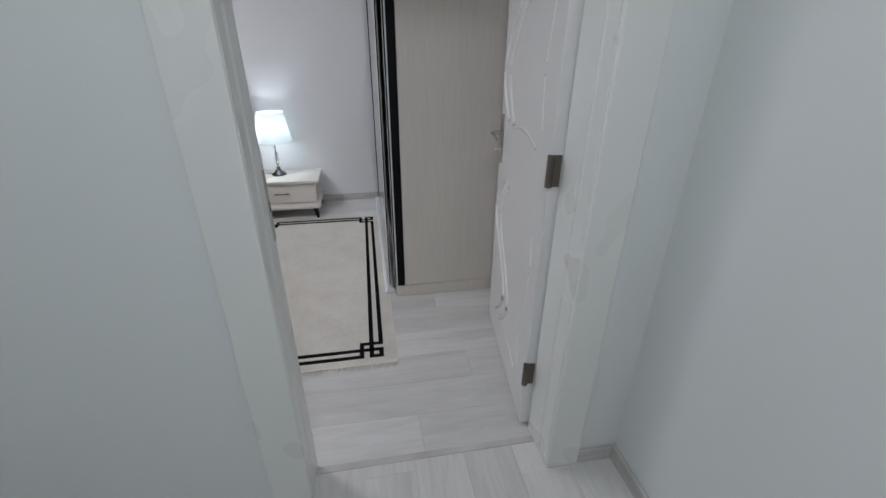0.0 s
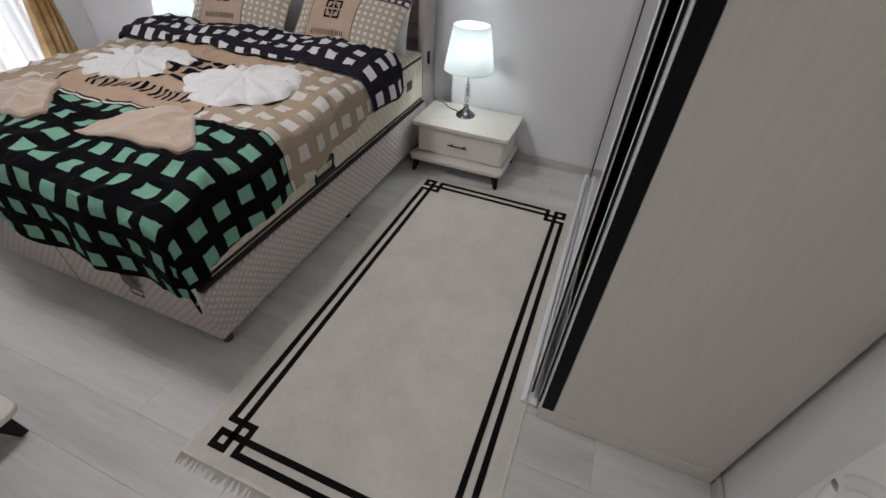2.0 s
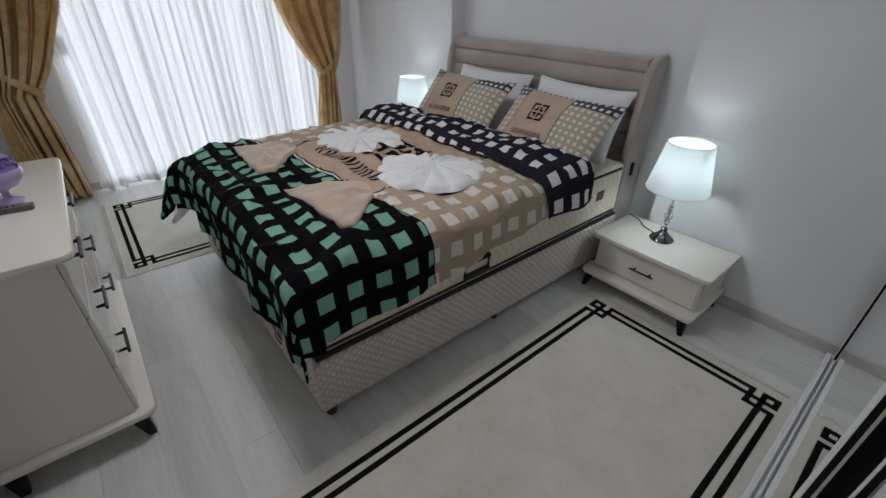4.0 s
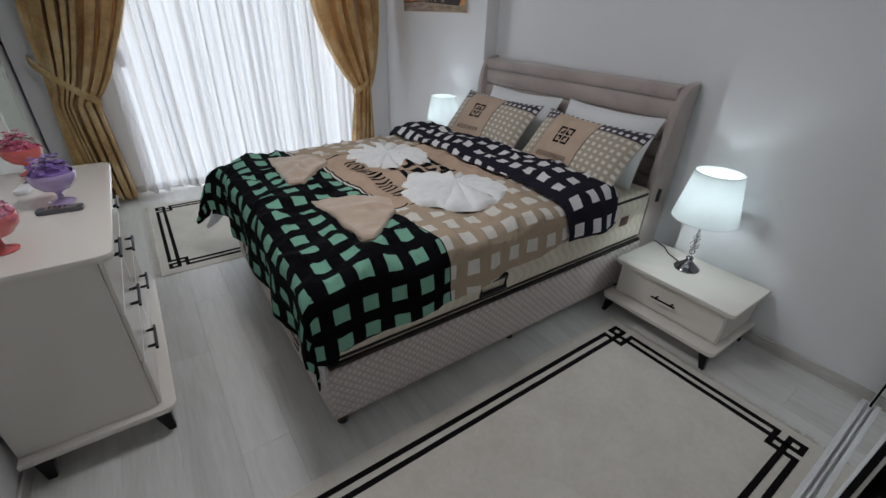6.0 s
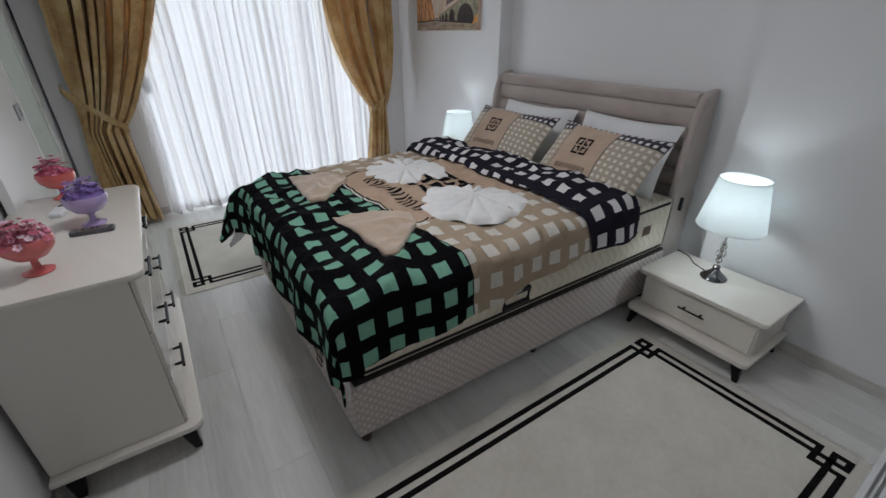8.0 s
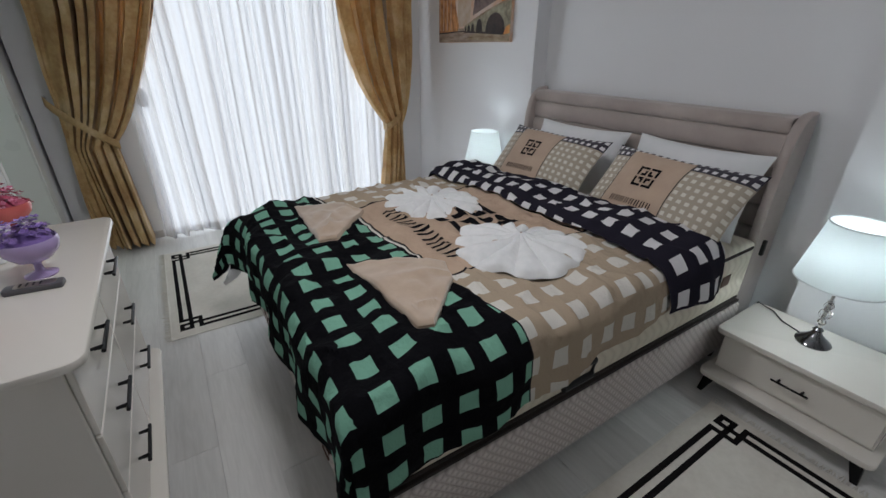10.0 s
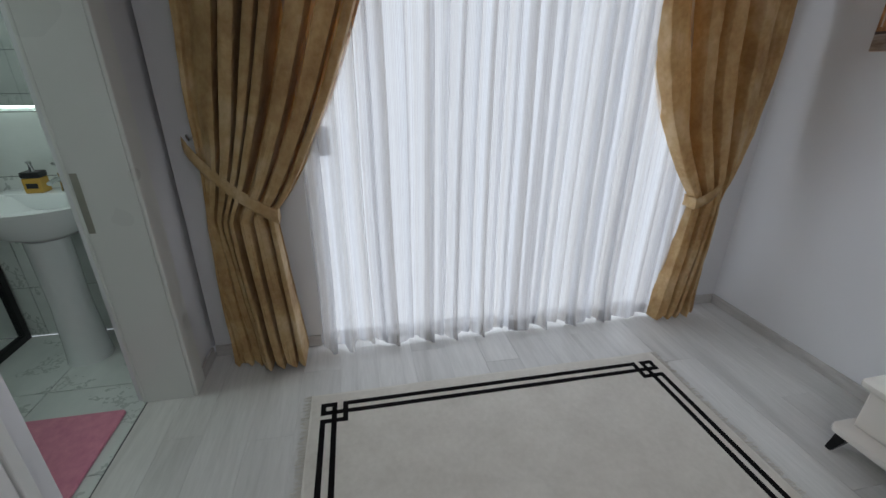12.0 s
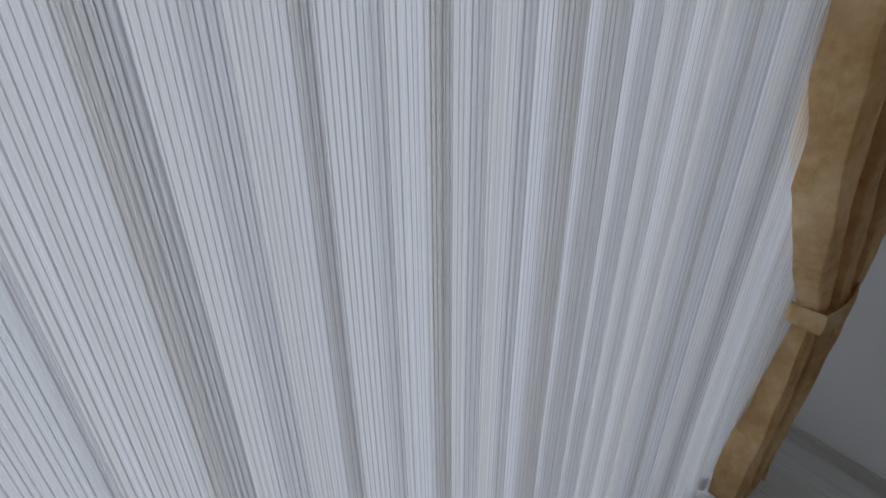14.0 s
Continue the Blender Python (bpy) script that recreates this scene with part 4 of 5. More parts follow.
# ---- towels ----
def fan_towel(cx, cy, z, wide, front, back, turn, folds, label, seed):
    """A towel gathered at one point into a pleated shell: front and back are its reach from the gathering point."""
    t = thing("towel", label, "towel", (cx, cy, z), "fan towels", turn)

    def place(a, b):
        ang = 2 * math.pi * a
        sn = math.sin(ang)
        reach = 1 / math.sqrt((math.cos(ang) / wide) ** 2 + (sn / (front if sn < 0 else back)) ** 2)
        notch = math.exp(-((ang - math.pi * 1.5) / 0.16) ** 2)
        lobe = 1 - 0.13 * notch + 0.014 * math.sin(folds * ang + seed) + 0.06 * wave(2 * math.cos(ang), 2 * sn, seed)
        r = reach * lobe * (0.03 + 0.97 * b)
        turnf = folds * ang + 2.2 * wave(1.7 * math.cos(ang), 1.7 * sn, seed) + 0.7 * b
        f = 1.7 * abs(math.sin(turnf / 2)) ** 0.55 - 1       # full ridges, narrow creases
        body = min(1.0, 3.2 * b) * (0.55 + 0.45 * b)
        h = (0.032 + 0.023 * f * body) * math.sqrt(max(0.0, 1 - b ** 7)) + 0.020 * math.exp(-(b / 0.14) ** 2)
        h += 0.005 * wave(24 * r * math.cos(ang), 24 * r * sn, seed)
        x, y = r * math.cos(ang), r * sn
        x += 0.004 * f * b * sn
        return x, y, max(0.002, h) if b < 1 else 0.001

    part("cloth", sheet(220, 26, place), "towel_white", t, smooth=True)
    return t


def folded_towel(points, z, thick, label):
    """A thick folded triangle of towelling with soft edges; points in plan."""
    t = thing("towel", label, "towel", (0, 0, 0), "folded towels")
    cx, cy = sum(p[0] for p in points) / len(points), sum(p[1] for p in points) / len(points)
    n = 60
    edge = []
    for i in range(n):
        s = i / n * len(points)
        k0 = int(s)
        f = s - k0
        a, b = points[k0], points[(k0 + 1) % len(points)]
        edge.append((a[0] + (b[0] - a[0]) * f, a[1] + (b[1] - a[1]) * f))
    for layer, (zz, shrink) in enumerate(((0.0, 1.0), (thick * 0.5, 0.985))):
        def place(a, b):
            i = round(a * n) % n
            ex, ey = edge[i]
            r = b * shrink
            x, y = cx + (ex - cx) * r, cy + (ey - cy) * r
            fall = max(0.0, b - 0.91) / 0.09
            top = thick * 0.5 * math.sqrt(max(0.0, 1 - fall ** 2))
            near = math.hypot(x - points[0][0], y - points[0][1])
            top *= 0.35 + 0.65 * min(1.0, near / 0.34)
            soft = 0.010 * wave(x * 7, y * 7, layer) + 0.004 * math.sin(40 * (x + y)) * (1 - b)
            base = cover(x - BX, y - HY, 0.0)[2]
            return x, y, base + z + zz * (0.3 + 0.7 * min(1.0, near / 0.34)) + top + soft * (1 - fall)
        part("layer", sheet(n, 24, place), "towel_beige", t, smooth=True)
    return t


fan_towel(-1.495, 3.095, 0.748, 0.285, 0.33, 0.15, 38, 13, "white towel folded into a pleated shell on the duvet", 1.0)
fan_towel(-2.135, 3.035, 0.746, 0.285, 0.24, 0.24, 20, 13, "white towel folded into a pleated rosette on the duvet", 4.0)
folded_towel([(-1.73, 2.39), (-1.49, 2.71), (-1.37, 2.665), (-1.14, 2.445), (-1.18, 2.41)], 0.008, 0.026, "tan hand towel folded into a triangle on the duvet")
folded_towel([(-2.53, 2.40), (-2.34, 2.62), (-2.14, 2.65), (-1.92, 2.43), (-1.95, 2.36)], 0.008, 0.026, "tan hand towel folded into a triangle on the duvet")

# ---- night tables ----
def tapered_leg(x, y, h, sx, sy, r0=0.024, r1=0.012, splay=0.022):
    """A square leg that narrows and leans outwards towards the floor."""
    bm = bmesh.new()
    low = [bm.verts.new((x + sx * splay + a * r1, y + sy * splay + b * r1, 0)) for a, b in ((-1, -1), (1, -1), (1, 1), (-1, 1))]
    top = [bm.verts.new((x + a * r0, y + b * r0, h)) for a, b in ((-1, -1), (1, -1), (1, 1), (-1, 1))]
    bm.faces.new(low[::-1]), bm.faces.new(top)
    for i in range(4):
        bm.faces.new((low[i], low[(i + 1) % 4], top[(i + 1) % 4], top[i]))
    bmesh.ops.bevel(bm, geom=bm.edges[:], offset=0.004, segments=2, affect="EDGES", profile=0.5)
    return bm


def bar_handle(parent, x, y, z, length, out=1):
    """A black bar on two posts, standing off a front that looks along +y (out 1) or -y (out -1)."""
    h = part("handle", tube([(x - length / 2, y + out * 0.028, z), (x + length / 2, y + out * 0.028, z)], 0.0048, 8), "black_metal", parent, "black metal bar handle", smooth=True)
    for dx in (-length * 0.32, length * 0.32):
        part("post", tube([(x + dx, y, z), (x + dx, y + out * 0.028, z)], [0.0045, 0.0065], 8), "black_metal", h, smooth=True)


def night_table(cx, label):
    n = thing("night_table", label, "night table", (cx, 0, 0), "night tables")
    part("top", prism(rounded(-0.328, 0.328, 3.880, 4.285, 0.03, 6, (1, 0, 0, 1)), 0.312, 0.338, None, 0.004), "cream", n, smooth=True)
    part("body", box(-0.295, 0.295, 3.912, 4.283, 0.1205, 0.3115, 0.004), "cream", n)
    part("drawer_front", box(-0.288, 0.288, 3.902, 3.9115, 0.135, 0.300, 0.003), "cream", n)
    part("base_plate", prism(rounded(-0.326, 0.326, 3.825, 4.283, 0.035, 6, (1, 0, 0, 1)), 0.093, 0.120, None, 0.005), "cream", n, smooth=True)
    for sx in (-1, 1):
        for y, sy in ((3.865, -1), (4.24, 0)):
            part("leg", tapered_leg(sx * 0.275, y, 0.093, sx, sy), "black_metal", n, "black tapered leg")
    bar_handle(n, 0, 3.902, 0.222, 0.135, -1)
    return n


night_table(-0.630, "cream lacquered night table with black handle and legs")
night_table(-3.010, "cream lacquered night table with black handle, beside the window")


def table_lamp(x, y, z, label, watts):
    l = thing("table_lamp", label, "lamp", (x, y, z), "bedside lamps")
    part("foot", lathe([(0.0, 0.0), (0.064, 0.0), (0.066, 0.006), (0.060, 0.014), (0.040, 0.030), (0.024, 0.045), (0.016, 0.060), (0.020, 0.068), (0.012, 0.078), (0.0, 0.08)], 36), "dark_chrome", l, "dark chrome bell foot", smooth=True)
    part("stem", lathe([(0.0, 0.075), (0.006, 0.075), (0.006, 0.36), (0.0, 0.36)], 12), "chrome", l, "chrome stem", smooth=True)
    for zz, r in ((0.108, 0.016), (0.148, 0.024), (0.190, 0.018)):
        ball = [(r * math.sin(math.pi * i / 8) + (0.0062 if i in (0, 8) else 0), zz - r * math.cos(math.pi * i / 8)) for i in range(9)]
        part("crystal", lathe(ball, 12), "crystal", l, "faceted crystal bead")
    for zz in (0.127, 0.173, 0.212):
        part("collar", lathe([(0.006, zz - 0.004), (0.012, zz - 0.003), (0.012, zz + 0.003), (0.006, zz + 0.004)], 20), "chrome", l, smooth=True)
    shade = bmesh.new()
    prof = [(0.158, 0.308), (0.112, 0.558)]
    inner = [(0.109, 0.558), (0.155, 0.308)]
    lathe(prof + inner + [prof[0]], 56, shade)
    part("shade", shade, "shade", l, "lit white fabric shade", smooth=True)
    for rr, zz in ((0.158, 0.308), (0.112, 0.558)):
        part("rim", tube([(rr * math.cos(2 * math.pi * i / 48), rr * math.sin(2 * math.pi * i / 48), zz) for i in range(48)], 0.0028, 6, close=True), "white_cloth", l, smooth=True)
    part("bulb", lathe([(0.0, 0.36), (0.014, 0.362), (0.016, 0.385), (0.028, 0.415), (0.026, 0.445), (0.0, 0.462)], 20), "bulb", l, "glowing bulb", smooth=True).visible_shadow = False
    lamp = point_lamp("lamp_light", (x, y, z + 0.42), watts, (0.80, 0.95, 1.0), 0.03)
    return l


table_lamp(-0.668, 4.118, 0.338, "lit table lamp with white shade, crystal stem and dark chrome foot", LAMP_W)
table_lamp(-3.075, 4.115, 0.338, "lit table lamp with white shade, beside the window", LAMP_W)
part("lamp_cable", tube([(-0.71, 4.14, 0.343), (-0.81, 4.18, 0.343), (-0.87, 4.24, 0.344), (-0.95, 4.262, 0.347), (-0.968, 4.27, 0.25), (-0.970, 4.285, 0.10), (-0.972, 4.29, 0.02)], 0.003, 6), "rubber", None, "thin black lamp cable over the table edge", category="cable", smooth=True)
sock = thing("wall_socket", "dark grey double wall socket with a plug", "socket", (-3.11, NORTH, 0.60))
part("frame", box(-0.08, 0.08, -0.010, -0.0005, -0.04, 0.04, 0.003), "rubber", sock)
part("plug", tube([(0.03, -0.01, 0), (0.03, -0.05, 0)], 0.018, 14), "pvc", sock, "white plug", smooth=True)
part("lamp_cable", tube([(-3.08, 4.25, 0.60), (-3.10, 4.235, 0.55), (-3.15, 4.20, 0.49), (-3.16, 4.17, 0.42), (-3.12, 4.14, 0.372), (-3.10, 4.13, 0.350)], 0.003, 6), "rubber", None, "thin black lamp cable looped to the socket", category="cable", smooth=True)
part("bracket", box(-1.025, -1.008, 4.27, 4.29, 0.58, 0.66, 0.003), "rubber", None, "small black clip on the side of the headboard", category="clip")


# ---- chest of drawers ----
def chest():
    c = thing("chest_of_drawers", "cream lacquered chest of six drawers with black handles and legs", "chest of drawers")
    x0, x1 = -2.490, -1.378
    part("top", prism(rounded(x0, x1, 1.150, 1.632, 0.045, 8, (0, 1, 1, 0)), 0.822, 0.847, None, 0.005), "cream", c, smooth=True)
    part("body", box(x0 + 0.03, x1 - 0.03, 1.152, 1.578, 0.1405, 0.8215, 0.004), "cream", c)
    part("base_plate", prism(rounded(x0 - 0.005, x1 + 0.005, 1.150, 1.642, 0.045, 8, (0, 1, 1, 0)), 0.113, 0.140, None, 0.006), "cream", c, smooth=True)
    for i, (za, zb) in enumerate(((0.150, 0.366), (0.372, 0.590), (0.596, 0.812))):
        for xa, xb in ((x0 + 0.036, (x0 + x1) / 2 - 0.003), ((x0 + x1) / 2 + 0.003, x1 - 0.036)):
            d = part("drawer", box(xa, xb, 1.5785, 1.594, za, zb, 0.004), "cream", c)
            mid = (xa + xb) / 2
            h = part("handle", tube([(mid - 0.085, 1.626, (za + zb) / 2 + 0.03), (mid + 0.085, 1.626, (za + zb) / 2 + 0.03)], 0.0062, 8), "black_metal", d, "black metal bar handle", smooth=True)
            for dx in (-0.06, 0.06):
                part("handle_post", tube([(mid + dx, 1.594, (za + zb) / 2 + 0.03), (mid + dx, 1.626, (za + zb) / 2 + 0.03)], [0.005, 0.008], 8), "black_metal", d, smooth=True)
    for x, sx in ((x0 + 0.05, -1), (x1 - 0.05, 1)):
        for y, sy in ((1.205, 0), (1.575, 1)):
            part("leg", tapered_leg(x, y, 0.113, sx * 0.9, sy * 0.9, 0.030, 0.014), "black_metal", c, "black tapered leg")
    return c


chest()


def flower_bowl(x, y, label, cup, c0, c1, seed, z=0.847):
    """A small footed bowl filled with blossoms."""
    b = thing("flower_bowl", label, "flower bowl", (x, y, z), "flower bowls")
    key = "bowl" + str(seed)
    M[key] = Mat("tinted_glass_bowl", cup, 0.16, Coat_Weight=0.4).m
    k = Mat("blossom", c1, 0.75, Sheen_Weight=0.2)
    isl = k.t.nodes.new("ShaderNodeNewGeometry")
    k.colour(k.ramp(V(k.t, isl.outputs["Random Per Island"]), (0.0, c0), (0.55, c1), (0.85, tuple(min(0.85, v * 1.7 + 0.12) for v in c1)), (1.0, (0.80, 0.70, 0.74))))
    M["blossom" + str(seed)] = k.m
    prof = [(0.0, 0.0), (0.042, 0.0), (0.044, 0.004), (0.030, 0.010), (0.012, 0.018), (0.010, 0.040), (0.018, 0.048), (0.048, 0.060), (0.070, 0.086), (0.076, 0.112), (0.072, 0.124), (0.069, 0.124), (0.072, 0.110), (0.064, 0.088), (0.044, 0.066), (0.0, 0.060)]
    part("bowl", lathe(prof, 36), key, b, smooth=True)
    rnd = random.Random(seed)
    bm = bmesh.new()
    for i in range(130):
        a, h = rnd.random() * 2 * math.pi, rnd.random()
        rr = 0.067 * math.sqrt(1 - h * 0.85) * (0.55 + 0.6 * rnd.random())
        spray = rnd.random() < 0.14
        px, py, pz = rr * math.cos(a) * (1.14 if spray else 1), rr * math.sin(a) * (1.14 if spray else 1), 0.112 + 0.062 * h + (0.018 if spray else 0)
        out = Vector((math.cos(a) * (1 - h), math.sin(a) * (1 - h), 0.5 + h)).normalized()
        m = Matrix.Translation((px, py, pz)) @ out.to_track_quat("Z", "Y").to_matrix().to_4x4() @ Matrix.Rotation(rnd.random() * 6, 4, "Z")
        s = 0.0070 + 0.0045 * rnd.random()
        c = bm.verts.new(m @ Vector((0, 0, 0)))
        for p in range(5):
            t0, t1, tm = (2 * math.pi * (p + d) / 5 for d in (0.05, 0.95, 0.5))
            v1 = bm.verts.new(m @ Vector((s * math.cos(t0), s * math.sin(t0), s * 0.35)))
            v2 = bm.verts.new(m @ Vector((s * 1.35 * math.cos(tm), s * 1.35 * math.sin(tm), s * 0.6)))
            v3 = bm.verts.new(m @ Vector((s * math.cos(t1), s * math.sin(t1), s * 0.35)))
            bm.faces.new((c, v1, v2, v3))
    part("blossoms", bm, "blossom" + str(seed), b, "small artificial blossoms", kind="stuff")
    # leaves and stems that fill the bowl under the blossoms
    part("filling", lathe([(0.0, 0.150), (0.03, 0.146), (0.058, 0.128), (0.068, 0.108), (0.0, 0.100)], 20), "blossom" + str(seed), b)
    return b


flower_bowl(-1.575, 1.345, "coral footed bowl of pink blossoms on the chest", (0.66, 0.16, 0.16), (0.45, 0.07, 0.12), (0.66, 0.22, 0.32), 21)
flower_bowl(-1.965, 1.475, "lilac footed bowl of purple blossoms on the chest", (0.46, 0.36, 0.62), (0.12, 0.06, 0.28), (0.32, 0.20, 0.55), 22)
flower_bowl(-2.435, 1.335, "coral footed bowl of red-pink blossoms on the chest", (0.66, 0.14, 0.13), (0.42, 0.03, 0.08), (0.62, 0.12, 0.22), 23)

remote = thing("remote_control", "dark grey remote control lying on the chest", "remote control", (-1.855, 1.475, 0.847), turn=-6)
M["grey_plastic"] = Mat("grey_plastic", (0.10, 0.10, 0.11), 0.4).m
part("case", prism(rounded(-0.022, 0.022, -0.072, 0.072, 0.01), 0, 0.018, None, 0.004), "grey_plastic", remote, smooth=True)
part("face", prism(rounded(-0.017, 0.017, -0.045, 0.055, 0.008), 0.0181, 0.0192), "nickel", remote, "paler face")
for i in range(4):
    part("button", prism(rounded(-0.010, 0.010, -0.002, 0.002, 0.0015), 0.0193, 0.0215, Matrix.Translation((0, -0.03 + 0.016 * i, 0))), "rubber", remote)
ac = thing("remote_control", "white remote control with dark window lying on the chest", "remote control", (-2.20, 1.345, 0.847), turn=80)
part("case", prism(rounded(-0.026, 0.026, -0.075, 0.075, 0.012), 0, 0.020, None, 0.005), "pvc", ac, smooth=True)
part("window", prism(rounded(-0.017, 0.017, 0.02, 0.055, 0.006), 0.0201, 0.0212), "grey_plastic", ac, "dark display window")

# ---- picture on the wall ----
pic = thing("picture", "unframed canvas of a river bridge in brown and orange", "picture", (-3.53, NORTH, 1.555))


def oil(name, c0, c1, scale=9, stretch=(1, 1, 1)):
    k = Mat(name, c1, 0.6)
    k.colour(k.ramp(k.noise(scale, 6, stretch, rough=0.65), (0.32, c0), (0.68, c1)))
    k.bump(k.noise(120, 3), 0.2, 0.001)
    M[name] = k.m
    return name


oil("canvas_sky", (0.62, 0.34, 0.17), (0.70, 0.66, 0.64), 5)
oil("canvas_building", (0.17, 0.05, 0.015), (0.78, 0.38, 0.15), 22, (2.2, 1, 0.8))
oil("canvas_stone", (0.14, 0.12, 0.08), (0.46, 0.43, 0.30), 16)
oil("canvas_shadow", (0.012, 0.010, 0.012), (0.06, 0.035, 0.03), 12)
oil("canvas_water", (0.17, 0.10, 0.06), (0.44, 0.36, 0.30), 7, (1, 1, 5))
oil("canvas_dusk_stone", (0.07, 0.045, 0.05), (0.30, 0.22, 0.20), 14)
oil("canvas_fire", (0.60, 0.18, 0.03), (0.80, 0.42, 0.14), 6)
oil("canvas_gold", (0.20, 0.12, 0.06), (0.46, 0.38, 0.27), 9, (1, 1, 4))
oil("canvas_glow", (0.62, 0.54, 0.48), (0.50, 0.36, 0.24), 10)
part("canvas", box(-0.505, 0.505, -0.028, -0.0005, 0.0, 0.70, 0.003), "canvas_sky", pic)


def daub(name, outline, material, layer):
    m = Matrix(((1, 0, 0, 0), (0, 0, -1, -0.0285), (0, 1, 0, 0), (0, 0, 0, 1)))
    part(name, prism(outline, 0.0, 0.0006 * layer, m), material, pic)


def arch_outline(x0, x1, z0, h, n=12):
    c, r = (x0 + x1) / 2, (x1 - x0) / 2
    return [(x0, z0)] + [(c - r * math.cos(math.pi * i / n), z0 + 0.02 + h * math.sin(math.pi * i / n)) for i in range(n + 1)] + [(x1, z0)]


daub("water", [(-0.503, 0.003), (0.503, 0.003), (0.503, 0.11), (-0.503, 0.11)], "canvas_water", 1)
daub("gilded_water", [(-0.05, 0.02), (0.50, 0.003), (0.503, 0.06), (0.1, 0.075), (-0.02, 0.05)], "canvas_gold", 2)
daub("building", [(-0.503, 0.075), (-0.20, 0.085), (-0.18, 0.13), (-0.24, 0.30), (-0.26, 0.55), (-0.30, 0.66), (-0.36, 0.52), (-0.503, 0.50)], "canvas_building", 2)
for i in range(4):
    daub("building_line", [(-0.49 + 0.06 * i, 0.10), (-0.482 + 0.06 * i, 0.10), (-0.482 + 0.06 * i, 0.44), (-0.49 + 0.06 * i, 0.44)], "canvas_glow", 3)
daub("embankment", [(-0.503, 0.070), (-0.10, 0.085), (-0.10, 0.093), (-0.503, 0.082)], "canvas_shadow", 4)
daub("glow", [(-0.20, 0.12), (-0.02, 0.13), (0.0, 0.35), (-0.08, 0.52), (-0.2, 0.42)], "canvas_glow", 1)
daub("tower", [(0.02, 0.20), (0.36, 0.30), (0.34, 0.52), (0.28, 0.58), (0.20, 0.66), (0.12, 0.56), (0.06, 0.42)], "canvas_dusk_stone", 2)
for i in range(4):
    daub("tower_window", arch_outline(0.11 + 0.055 * i, 0.145 + 0.055 * i, 0.34, 0.03), "canvas_shadow", 3)
daub("dusk", [(0.38, 0.24), (0.503, 0.28), (0.503, 0.60), (0.42, 0.52)], "canvas_fire", 2)
daub("bridge", [(-0.10, 0.085), (0.503, 0.045), (0.503, 0.285), (0.40, 0.275), (0.20, 0.225), (0.04, 0.175), (-0.10, 0.125)], "canvas_stone", 3)
daub("parapet", [(-0.10, 0.124), (0.04, 0.175), (0.20, 0.227), (0.40, 0.277), (0.503, 0.288), (0.503, 0.275), (0.40, 0.264), (0.20, 0.214), (0.04, 0.163), (-0.10, 0.116)], "canvas_gold", 4)
for x0, x1, z0, h in ((-0.085, -0.065, 0.088, 0.015), (-0.05, -0.015, 0.085, 0.028), (0.005, 0.045, 0.080, 0.045), (0.075, 0.155, 0.075, 0.078), (0.20, 0.44, 0.062, 0.125)):
    daub("arch", arch_outline(x0, x1, z0, h), "canvas_shadow", 4)
daub("reflection", [(-0.10, 0.078), (0.44, 0.05), (0.44, 0.066), (-0.10, 0.088)], "canvas_shadow", 5)
daub("red_boat", [(0.42, 0.05), (0.50, 0.06), (0.50, 0.12), (0.46, 0.11)], "canvas_fire", 5)


